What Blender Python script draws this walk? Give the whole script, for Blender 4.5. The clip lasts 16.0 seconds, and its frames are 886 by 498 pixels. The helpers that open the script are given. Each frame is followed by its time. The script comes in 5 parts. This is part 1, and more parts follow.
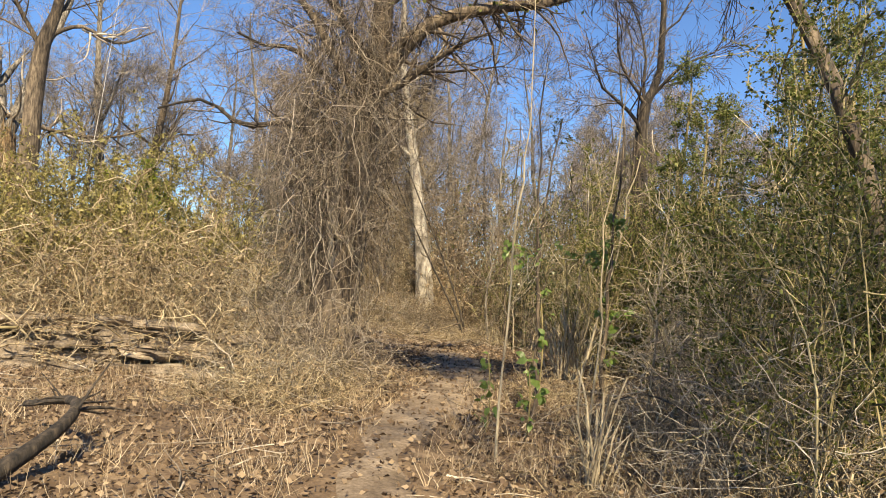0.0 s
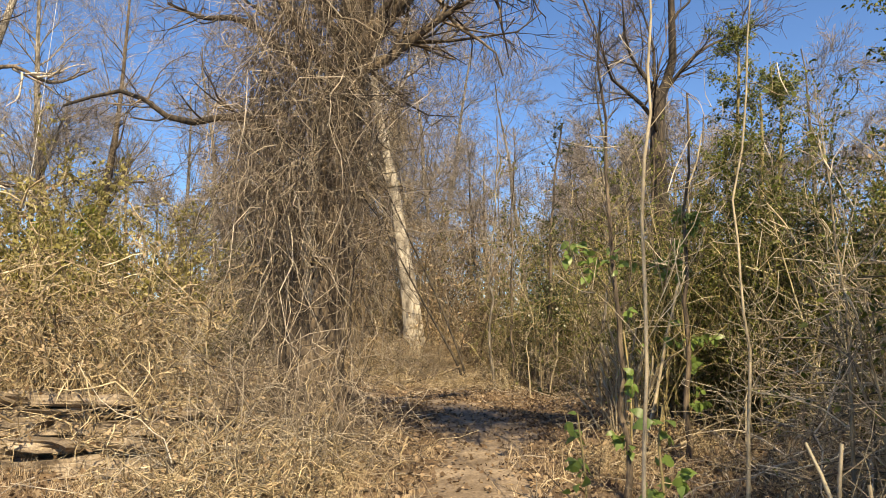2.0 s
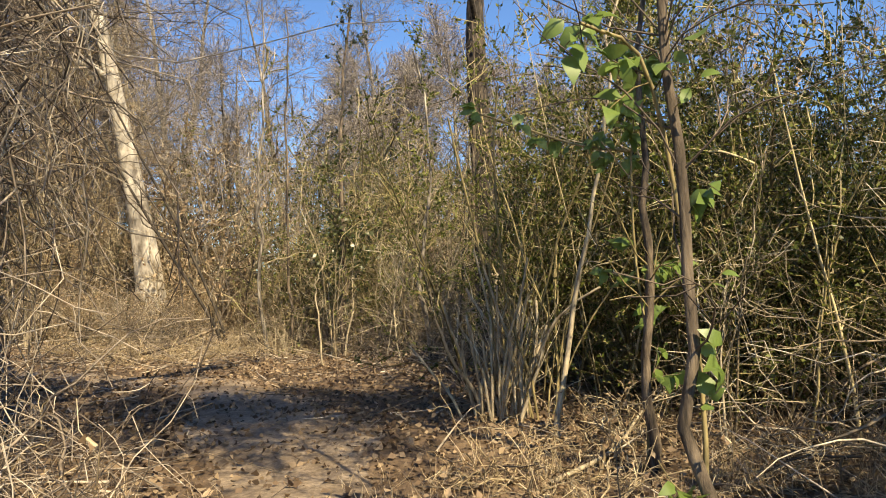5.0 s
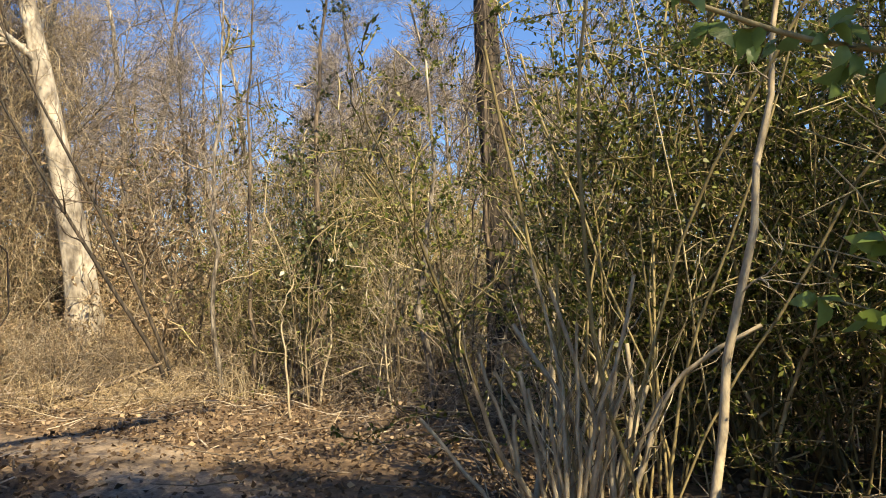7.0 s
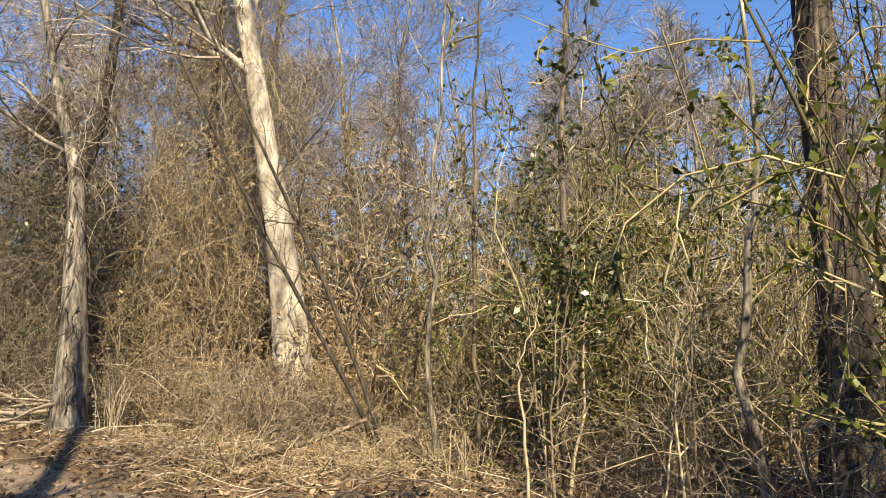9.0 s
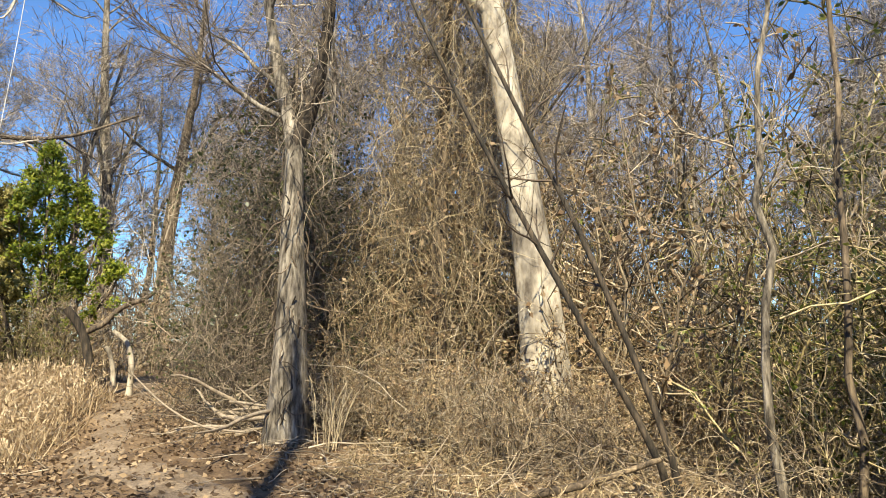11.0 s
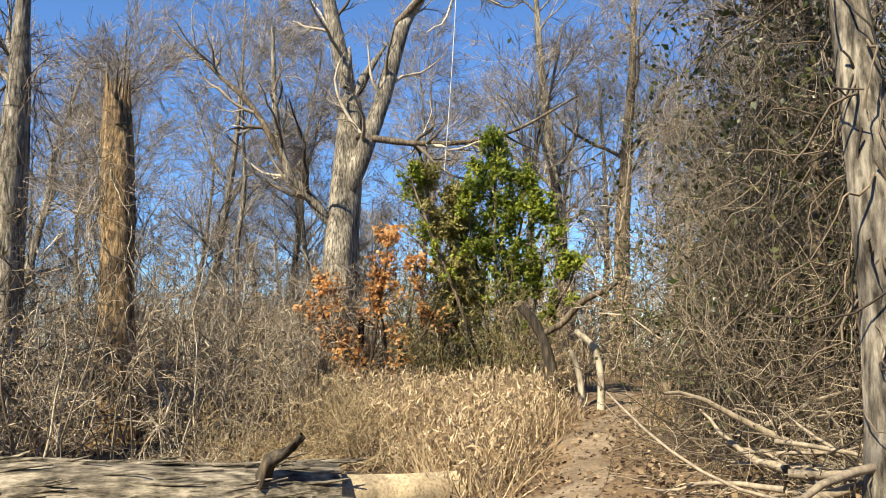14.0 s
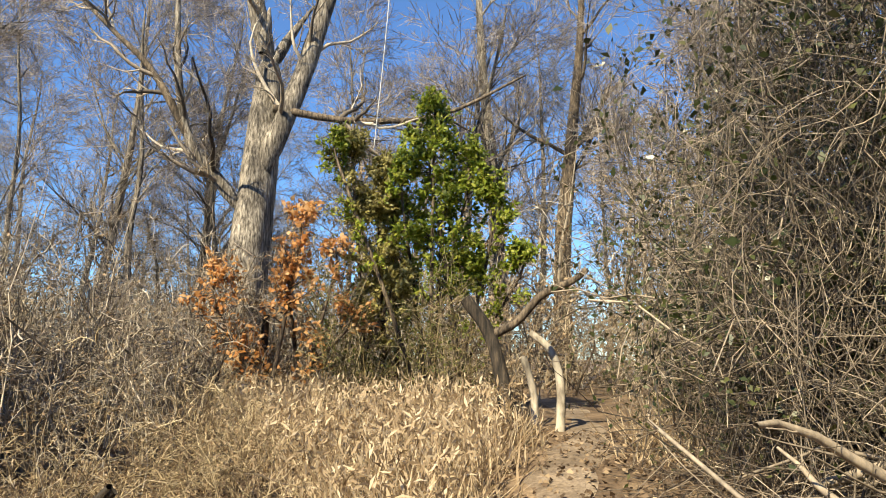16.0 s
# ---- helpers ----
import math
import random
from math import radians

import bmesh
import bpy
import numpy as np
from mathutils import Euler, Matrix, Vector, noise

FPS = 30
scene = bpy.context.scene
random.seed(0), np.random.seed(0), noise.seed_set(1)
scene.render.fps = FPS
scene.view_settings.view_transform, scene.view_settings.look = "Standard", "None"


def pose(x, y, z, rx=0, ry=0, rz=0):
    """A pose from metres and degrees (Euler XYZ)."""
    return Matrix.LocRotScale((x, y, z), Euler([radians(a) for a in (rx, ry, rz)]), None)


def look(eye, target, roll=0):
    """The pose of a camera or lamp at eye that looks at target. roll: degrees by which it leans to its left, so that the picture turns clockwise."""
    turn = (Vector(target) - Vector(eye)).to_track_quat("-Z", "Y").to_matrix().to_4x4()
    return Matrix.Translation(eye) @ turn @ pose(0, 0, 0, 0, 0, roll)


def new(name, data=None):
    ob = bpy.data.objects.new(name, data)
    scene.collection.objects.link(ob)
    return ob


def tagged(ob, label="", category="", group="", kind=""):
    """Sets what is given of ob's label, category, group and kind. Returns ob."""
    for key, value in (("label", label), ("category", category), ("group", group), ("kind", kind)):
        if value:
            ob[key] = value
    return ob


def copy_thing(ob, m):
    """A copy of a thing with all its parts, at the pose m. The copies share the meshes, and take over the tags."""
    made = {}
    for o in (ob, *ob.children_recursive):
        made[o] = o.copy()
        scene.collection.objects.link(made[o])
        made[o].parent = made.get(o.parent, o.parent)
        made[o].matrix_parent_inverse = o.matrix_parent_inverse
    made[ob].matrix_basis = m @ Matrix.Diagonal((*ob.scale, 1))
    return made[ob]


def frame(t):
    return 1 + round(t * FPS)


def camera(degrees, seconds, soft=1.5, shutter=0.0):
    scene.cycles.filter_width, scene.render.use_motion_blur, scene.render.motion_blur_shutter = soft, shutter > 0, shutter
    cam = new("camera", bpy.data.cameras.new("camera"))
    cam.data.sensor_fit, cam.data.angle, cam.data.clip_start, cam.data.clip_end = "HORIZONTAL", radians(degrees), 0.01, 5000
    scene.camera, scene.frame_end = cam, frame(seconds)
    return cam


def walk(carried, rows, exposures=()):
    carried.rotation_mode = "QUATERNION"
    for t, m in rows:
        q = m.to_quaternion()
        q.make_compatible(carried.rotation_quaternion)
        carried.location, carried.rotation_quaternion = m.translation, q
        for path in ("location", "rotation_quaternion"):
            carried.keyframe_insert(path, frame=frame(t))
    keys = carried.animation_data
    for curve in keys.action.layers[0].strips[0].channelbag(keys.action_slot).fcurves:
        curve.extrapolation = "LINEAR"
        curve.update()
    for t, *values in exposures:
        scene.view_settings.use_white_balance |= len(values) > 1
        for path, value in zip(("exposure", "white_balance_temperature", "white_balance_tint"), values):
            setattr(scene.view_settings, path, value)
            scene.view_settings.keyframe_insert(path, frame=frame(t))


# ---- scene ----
cam = camera(62.9, 16.0, soft=1.0)
METRES, EYE, TILT, LEAN, TURN = 23.0, 1.6, 3.2, -4.0, 0.0
ROWS = [
    (0.0, 0.0, 0.0, 0.0, -0.0, 0.0, 0.0),
    (0.5, -0.0053, 0.032, -0.0032, 4.0, 0.96, 0.98),
    (1.0, -0.0107, 0.0668, -0.0074, 3.35, 2.26, 2.82),
    (1.5, -0.0187, 0.0996, -0.0098, 0.77, 3.19, 3.43),
    (2.0, -0.0254, 0.1365, -0.0114, -2.32, 3.3, 3.76),
    (2.5, -0.03, 0.1715, -0.0131, -5.58, 2.88, 3.93),
    (3.0, -0.0336, 0.2035, -0.0169, -8.97, 1.84, 4.01),
    (3.5, -0.0318, 0.2349, -0.0203, -12.6, 0.48, 4.35),
    (4.0, -0.0325, 0.2677, -0.0228, -16.29, -0.91, 4.52),
    (6.5, -0.0016, 0.4159, -0.0299, -25.69, -1.94, 4.69),
    (7.0, 0.0069, 0.4464, -0.0313, -23.62, -0.67, 4.56),
    (7.5, 0.015, 0.4762, -0.032, -20.18, 0.52, 4.6),
    (8.0, 0.0187, 0.5072, -0.0333, -15.94, 1.94, 4.43),
    (8.5, 0.0224, 0.5384, -0.0355, -11.26, 3.06, 4.2),
    (9.0, 0.0227, 0.5715, -0.0369, -6.59, 4.07, 3.81),
    (11.5, -0.0077, 0.7204, -0.0427, 17.91, 6.01, 3.63),
    (12.0, -0.0219, 0.7468, -0.0432, 24.59, 6.52, 3.94),
    (12.5, -0.0385, 0.7722, -0.0434, 31.59, 7.14, 4.28),
    (13.0, -0.0585, 0.7934, -0.0439, 38.13, 7.83, 4.68),
    (13.5, -0.0782, 0.8158, -0.0453, 43.45, 8.28, 5.16),
    (14.0, -0.0985, 0.8367, -0.0456, 47.17, 8.52, 5.46),
    (14.5, -0.1203, 0.8567, -0.0468, 49.18, 8.55, 5.53),
    (15.0, -0.1415, 0.8765, -0.0475, 49.08, 8.59, 5.33),
    (15.5, -0.1629, 0.8952, -0.0483, 46.75, 8.62, 4.96),
    (16.0, -0.183, 0.9166, -0.048, 41.23, 8.77, 4.61),
]
walk(cam, [(t, pose(0, 0, EYE, TILT, LEAN, TURN) @ pose(METRES * x, METRES * y, METRES * z, 90 + pitch, roll, yaw)) for t, x, y, z, yaw, pitch, roll in ROWS], ((0.0, 0.85, 8200, 13), (2.0, 0.82, 8600, 14), (3.5, 0.84, 8200, 12), (6.5, 1.08, 8500, 13), (9.0, 1.08, 8000, 12), (12.0, 1.02, 7400, 9), (16.0, 1.0, 7600, 10)))

# ---- light ----
SUN_TO = Vector((0.16, -0.987, 0.0)).normalized()
SUN_HEIGHT = 43.0
world = bpy.data.worlds.new("world")
scene.world = world
world.use_nodes = True
wn = world.node_tree
sky = wn.nodes.new("ShaderNodeTexSky")
sky.sky_type = "NISHITA"
sky.sun_disc = False
sky.sun_elevation = radians(SUN_HEIGHT)
sky.sun_rotation = math.atan2(SUN_TO.x, SUN_TO.y)
sky.altitude = 200
sky.air_density = 1.0
sky.dust_density = 0.0
sky.ozone_density = 5.0
tint = wn.nodes.new("ShaderNodeMix")
tint.data_type, tint.blend_type = "RGBA", "MULTIPLY"
tint.inputs[0].default_value = 1.0
tint.inputs[7].default_value = (0.66, 1.0, 1.36, 1.0)
wn.links.new(sky.outputs[0], tint.inputs[6])
wn.links.new(tint.outputs[2], wn.nodes["Background"].inputs[0])
wn.nodes["Background"].inputs[1].default_value = 0.086
sun_data = bpy.data.lights.new("sun", "SUN")
sun_data.energy = 5.0
sun_data.angle = radians(0.53)
sun_data.color = (1.0, 0.945, 0.75)
sun = new("sun", sun_data)
sun.matrix_world = look((0, 0, 30), Vector((0, 0, 30)) - Vector((SUN_TO.x, SUN_TO.y, math.tan(radians(SUN_HEIGHT)))))

# ---- materials ----


def shader(name):
    m = bpy.data.materials.new(name)
    m.use_nodes = True
    return m, m.node_tree, m.node_tree.nodes["Principled BSDF"]


def ramp(nt, colours):
    r = nt.nodes.new("ShaderNodeValToRGB")
    e = r.color_ramp.elements
    while len(e) < len(colours):
        e.new(0.5)
    for i, c in enumerate(colours):
        e[i].position = i / max(1, len(colours) - 1)
        e[i].color = (*c, 1)
    return r


def noise_tex(nt, size, detail=5.0, rough=0.6, stretch=(1, 1, 1)):
    co = nt.nodes.new("ShaderNodeTexCoord")
    mp = nt.nodes.new("ShaderNodeMapping")
    mp.inputs["Scale"].default_value = stretch
    n = nt.nodes.new("ShaderNodeTexNoise")
    n.inputs["Scale"].default_value = 1.0 / size
    n.inputs["Detail"].default_value = detail
    n.inputs["Roughness"].default_value = rough
    nt.links.new(co.outputs["Object"], mp.inputs[0])
    nt.links.new(mp.outputs[0], n.inputs["Vector"])
    return n


def mixed(nt, a, b, factor, kind="MIX"):
    m = nt.nodes.new("ShaderNodeMix")
    m.data_type = "RGBA"
    m.blend_type = kind
    for socket, value in ((m.inputs[0], factor), (m.inputs[6], a), (m.inputs[7], b)):
        if isinstance(value, bpy.types.NodeSocket):
            nt.links.new(value, socket)
        else:
            socket.default_value = value
    return m.outputs[2]


def bark(name, dark, mid, light, size=0.05, ridge=6.0, depth=0.02, patch=0.6, lying=None):
    """Furrowed bark: long grain up the stem, larger weathered patches."""
    m, nt, b = shader(name)
    grain = noise_tex(nt, size, 6, 0.65, (1, 1, 1 / ridge))
    blot = noise_tex(nt, patch, 3, 0.6, (1, 1, 0.5))
    if lying is not None:
        lay = grain.inputs["Vector"].links[0].from_node
        lay.vector_type = "TEXTURE"
        lay.inputs["Rotation"].default_value = (0, 0, radians(lying))
        lay.inputs["Scale"].default_value = (1, ridge, 1)
    c1 = ramp(nt, (dark, mid, light))
    c1.color_ramp.elements[0].position, c1.color_ramp.elements[1].position, c1.color_ramp.elements[2].position = 0.36, 0.5, 0.66
    nt.links.new(grain.outputs[0], c1.inputs[0])
    c2 = ramp(nt, ((0.42, 0.4, 0.38), (1.2, 1.17, 1.1)))
    c2.color_ramp.elements[0].position, c2.color_ramp.elements[1].position = 0.35, 0.65
    nt.links.new(blot.outputs[0], c2.inputs[0])
    nt.links.new(mixed(nt, c1.outputs[0], c2.outputs[0], 1.0, "MULTIPLY"), b.inputs["Base Color"])
    b.inputs["Roughness"].default_value = 0.9
    bump = nt.nodes.new("ShaderNodeBump")
    bump.inputs["Strength"].default_value = 0.9
    bump.inputs["Distance"].default_value = depth
    nt.links.new(grain.outputs[0], bump.inputs["Height"])
    nt.links.new(bump.outputs[0], b.inputs["Normal"])
    return m


def twig(name, colours, rough=0.75):
    """Thin stems: each one its own tone, mottled along its length."""
    m, nt, b = shader(name)
    g = nt.nodes.new("ShaderNodeNewGeometry")
    r = ramp(nt, colours)
    nt.links.new(g.outputs["Random Per Island"], r.inputs[0])
    n = noise_tex(nt, 0.06, 4, 0.7, (1, 1, 0.4))
    v = ramp(nt, ((0.55, 0.55, 0.55), (1.2, 1.2, 1.2)))
    v.color_ramp.elements[0].position, v.color_ramp.elements[1].position = 0.35, 0.65
    nt.links.new(n.outputs[0], v.inputs[0])
    nt.links.new(mixed(nt, r.outputs[0], v.outputs[0], 1.0, "MULTIPLY"), b.inputs["Base Color"])
    b.inputs["Roughness"].default_value = rough
    return m


def leaf(name, colours, through_light=0.35, rough=0.5):
    """Leaf blades: each its own tone, some light passing through."""
    m, nt, b = shader(name)
    g = nt.nodes.new("ShaderNodeNewGeometry")
    r = ramp(nt, colours)
    nt.links.new(g.outputs["Random Per Island"], r.inputs[0])
    n = noise_tex(nt, 0.02, 3)
    v = ramp(nt, ((0.75, 0.75, 0.75), (1.15, 1.15, 1.15)))
    nt.links.new(n.outputs[0], v.inputs[0])
    col = mixed(nt, r.outputs[0], v.outputs[0], 1.0, "MULTIPLY")
    nt.links.new(col, b.inputs["Base Color"])
    b.inputs["Roughness"].default_value = rough
    t = nt.nodes.new("ShaderNodeBsdfTranslucent")
    nt.links.new(col, t.inputs[0])
    mx = nt.nodes.new("ShaderNodeMixShader")
    mx.inputs[0].default_value = through_light
    nt.links.new(b.outputs[0], mx.inputs[1])
    nt.links.new(t.outputs[0], mx.inputs[2])
    nt.links.new(mx.outputs[0], nt.nodes["Material Output"].inputs[0])
    return m


def soil(name, colours, size, fine, depth):
    m, nt, b = shader(name)
    big = noise_tex(nt, size, 5, 0.65)
    small = noise_tex(nt, fine, 6, 0.7)
    r = ramp(nt, colours)
    for e, p in zip(r.color_ramp.elements, np.linspace(0.32, 0.68, len(colours))):
        e.position = float(p)
    nt.links.new(big.outputs[0], r.inputs[0])
    v = ramp(nt, ((0.5, 0.47, 0.44), (1.3, 1.28, 1.25)))
    v.color_ramp.elements[0].position, v.color_ramp.elements[1].position = 0.33, 0.67
    nt.links.new(small.outputs[0], v.inputs[0])
    nt.links.new(mixed(nt, r.outputs[0], v.outputs[0], 1.0, "MULTIPLY"), b.inputs["Base Color"])
    b.inputs["Roughness"].default_value = 0.95
    bump = nt.nodes.new("ShaderNodeBump")
    bump.inputs["Strength"].default_value = 0.8
    bump.inputs["Distance"].default_value = depth
    nt.links.new(small.outputs[0], bump.inputs["Height"])
    nt.links.new(bump.outputs[0], b.inputs["Normal"])
    return m


M_GREY = bark("grey_bark", (0.035, 0.029, 0.023), (0.195, 0.172, 0.146), (0.45, 0.41, 0.358))
M_BROWN = bark("brown_bark", (0.035, 0.027, 0.02), (0.13, 0.1, 0.075), (0.28, 0.22, 0.16))
M_DARK = bark("dark_bark", (0.012, 0.01, 0.008), (0.05, 0.04, 0.032), (0.13, 0.1, 0.075))
M_PALE = bark("pale_bark", (0.2, 0.17, 0.14), (0.43, 0.39, 0.335), (0.58, 0.535, 0.47), 0.13, 2.5, 0.012, 0.3)
M_LOG = bark("log_bark", (0.028, 0.024, 0.02), (0.19, 0.167, 0.14), (0.46, 0.415, 0.36), 0.055, 5.0, 0.05, 0.4, lying=-36)
M_WOOD = bark("bare_wood", (0.3, 0.23, 0.15), (0.5, 0.41, 0.29), (0.62, 0.53, 0.4), 0.03, 1.0, 0.004, 0.4)
M_ROT = bark("rotten_wood", (0.03, 0.02, 0.012), (0.2, 0.128, 0.066), (0.44, 0.33, 0.2), 0.05, 8.0, 0.04, 0.3)
M_TAN = twig("tan_twigs", ((0.055, 0.039, 0.025), (0.2, 0.15, 0.1), (0.35, 0.275, 0.19), (0.62, 0.52, 0.38)))
M_BUFF = twig("straw_twigs", ((0.1, 0.068, 0.036), (0.3, 0.225, 0.13), (0.43, 0.335, 0.205), (0.66, 0.54, 0.36)))
M_GREYTWIG = twig("grey_twigs", ((0.06, 0.045, 0.033), (0.21, 0.168, 0.125), (0.36, 0.295, 0.225), (0.62, 0.53, 0.42)))
M_PALETWIG = twig("pale_twigs", ((0.06, 0.047, 0.034), (0.22, 0.18, 0.132), (0.38, 0.32, 0.245), (0.68, 0.6, 0.48)))
M_VINE = twig("vine_stems", ((0.035, 0.026, 0.019), (0.13, 0.098, 0.072), (0.28, 0.222, 0.168), (0.6, 0.51, 0.4)))
M_DARKTWIG = twig("dark_twigs", ((0.025, 0.018, 0.013), (0.07, 0.052, 0.038), (0.13, 0.095, 0.068), (0.26, 0.195, 0.135)))
M_BRIAR = twig("briar_stems", ((0.03, 0.023, 0.017), (0.125, 0.098, 0.073), (0.24, 0.193, 0.145), (0.5, 0.41, 0.315)))
M_FARTWIG = twig("far_twigs", ((0.055, 0.045, 0.037), (0.17, 0.14, 0.117), (0.3, 0.253, 0.212), (0.52, 0.45, 0.38)))
M_OLIVE = twig("olive_canes", ((0.05, 0.04, 0.015), (0.19, 0.145, 0.06), (0.32, 0.255, 0.12), (0.58, 0.48, 0.29)))
M_CANE = twig("pale_canes", ((0.13, 0.098, 0.06), (0.33, 0.265, 0.17), (0.47, 0.39, 0.27), (0.7, 0.61, 0.46)))
M_PRIVET = leaf("privet_leaves", ((0.03, 0.045, 0.008), (0.12, 0.15, 0.028), (0.3, 0.31, 0.08)), 0.45)
M_YELLOW = leaf("yellow_green_leaves", ((0.13, 0.115, 0.03), (0.33, 0.29, 0.09), (0.54, 0.47, 0.2)), 0.45)
M_GREEN = leaf("bright_green_leaves", ((0.08, 0.125, 0.014), (0.26, 0.33, 0.035), (0.52, 0.52, 0.09)), 0.5)
M_BROAD = leaf("broad_green_leaves", ((0.06, 0.12, 0.03), (0.16, 0.25, 0.06), (0.34, 0.42, 0.13)), 0.45, 0.4)
M_IVY = leaf("dark_green_leaves", ((0.025, 0.04, 0.012), (0.06, 0.075, 0.025), (0.13, 0.13, 0.05)), 0.2, 0.35)
M_ORANGE = leaf("orange_leaves", ((0.4, 0.16, 0.045), (0.68, 0.34, 0.12), (0.8, 0.52, 0.26)), 0.5)
M_DRY = leaf("dry_leaves", ((0.13, 0.08, 0.045), (0.28, 0.188, 0.11), (0.52, 0.39, 0.25)), 0.2, 0.7)
M_LITTER = leaf("fallen_leaves", ((0.07, 0.045, 0.028), (0.18, 0.118, 0.074), (0.42, 0.31, 0.2)), 0.15, 0.75)
M_GRASS = leaf("dry_grass", ((0.2, 0.132, 0.075), (0.46, 0.345, 0.22), (0.74, 0.61, 0.44)), 0.3, 0.7)
M_GROUND = soil("forest_floor", ((0.07, 0.045, 0.028), (0.17, 0.114, 0.07), (0.3, 0.215, 0.135)), 0.9, 0.05, 0.03)
M_PATH = soil("path_dirt", ((0.13, 0.095, 0.065), (0.235, 0.18, 0.13), (0.37, 0.295, 0.22)), 0.7, 0.04, 0.015)
M_STONE = soil("sandstone", ((0.11, 0.083, 0.06), (0.24, 0.19, 0.14), (0.42, 0.35, 0.27)), 0.3, 0.025, 0.02)
M_ROPE = twig("rope_fibre", ((0.6, 0.58, 0.54), (0.68, 0.66, 0.62)))

# ---- geometry helpers ----
RNG = np.random.default_rng(7)


def unit(v):
    return v / np.maximum(np.linalg.norm(v, axis=-1, keepdims=True), 1e-9)


def tubes(points, radii, sides=3):
    """Tapered stems. points (N, K, 3), radii (N, K)."""
    n, k, _ = points.shape
    t = unit(np.gradient(points, axis=1))
    way = unit(points[:, -1] - points[:, 0])
    ref = np.where(np.abs(way[:, 2:3]) > 0.8, np.array([[1.0, 0, 0]]), np.array([[0, 0, 1.0]]))[:, None, :]
    u = unit(np.cross(t, ref))
    v = np.cross(t, u)
    a = np.arange(sides) * 2 * np.pi / sides
    ring = np.cos(a)[:, None] * u[:, :, None, :] + np.sin(a)[:, None] * v[:, :, None, :]
    verts = points[:, :, None, :] + radii[:, :, None, None] * ring
    i = np.arange(n)[:, None, None] * k * sides
    j = np.arange(k - 1)[None, :, None] * sides
    s = np.arange(sides)[None, None, :]
    s2 = (s + 1) % sides
    faces = np.stack((i + j + s, i + j + s2, i + j + sides + s2, i + j + sides + s), axis=-1)
    return verts.reshape(-1, 3), faces.reshape(-1, 4)


def blades(base, way, length, width, fold=0.25, sunward=0.0):
    """Flat leaves folded along the midrib, one four-cornered blade each. sunward: how far living leaves turn to the light."""
    way = unit(way)
    side = unit(np.cross(way, RNG.normal(size=way.shape) + sunward * np.array((SUN_TO.x, SUN_TO.y, 1.0))))
    up = np.cross(side, way)
    length = np.asarray(length)[:, None]
    mid = base + way * length * 0.45 + up * length * fold * 0.4
    tip = base + way * length - up * length * fold * 0.3
    verts = np.stack((base, mid + side * length * width, tip, mid - side * length * width), axis=1)
    faces = np.arange(len(base))[:, None] * 4 + np.arange(4)[None, :]
    return verts.reshape(-1, 3), faces


def broad_blades(base, way, length, width, sunward=1.0):
    """Broad leaves with a rounded outline, drooping to a pointed tip."""
    way = unit(way)
    side = unit(np.cross(way, RNG.normal(size=way.shape) + sunward * np.array((SUN_TO.x, SUN_TO.y, 1.0))))
    up = np.cross(side, way)
    ln = np.asarray(length)[:, None]
    rows = []
    for f, w, h in ((0.0, 0.12, 0.0), (0.28, 1.0, 0.1), (0.62, 0.78, 0.08), (1.0, 0.04, -0.12)):
        c = base + way * ln * f + up * ln * h
        rows += [c - side * ln * width * w, c + side * ln * width * w]
    verts = np.stack(rows, axis=1)
    o = np.arange(len(base))[:, None, None] * 8
    faces = o + np.array(((0, 1, 3, 2), (2, 3, 5, 4), (4, 5, 7, 6)))[None]
    return verts.reshape(-1, 3), faces.reshape(-1, 4)


def mesh_from(name, pieces, material, smooth=True):
    verts = np.concatenate([p[0] for p in pieces])
    offs = np.cumsum([0] + [len(p[0]) for p in pieces[:-1]])
    faces = np.concatenate([p[1] + o for p, o in zip(pieces, offs)])
    me = bpy.data.meshes.new(name)
    me.vertices.add(len(verts))
    me.vertices.foreach_set("co", verts.astype(np.float32).ravel())
    me.loops.add(faces.size)
    me.loops.foreach_set("vertex_index", faces.astype(np.int32).ravel())
    me.polygons.add(len(faces))
    me.polygons.foreach_set("loop_start", (np.arange(len(faces)) * 4).astype(np.int32))
    me.polygons.foreach_set("use_smooth", np.full(len(faces), smooth))
    me.update(calc_edges=True)
    me.materials.append(material)
    return me


def part(name, pieces, material, parent=None, label="", smooth=True, kind=""):
    ob = new(name, mesh_from(name, pieces, material, smooth))
    if parent is not None:
        ob.parent = parent
    return tagged(ob, label, kind=kind)


def thing(name, label, category, at=(0, 0, 0), group="", kind=""):
    ob = new(name)
    ob.empty_display_size = 0.3
    ob.location = at
    return tagged(ob, label, category, group, kind)


def grow(start, way, length, k=6, wobble=0.12, lift=0.0):
    """Polylines that wander as they grow."""
    pts = [start]
    d = unit(way)
    for _ in range(k - 1):
        d = unit(d + RNG.normal(size=d.shape) * wobble + np.array([0, 0, lift]))
        pts.append(pts[-1] + d * (np.asarray(length)[:, None] / (k - 1)))
    return np.stack(pts, axis=1)


def taper(r0, r1, k):
    f = np.linspace(0, 1, k)[None, :]
    return np.asarray(r0)[:, None] * (1 - f) + np.asarray(r1)[:, None] * f


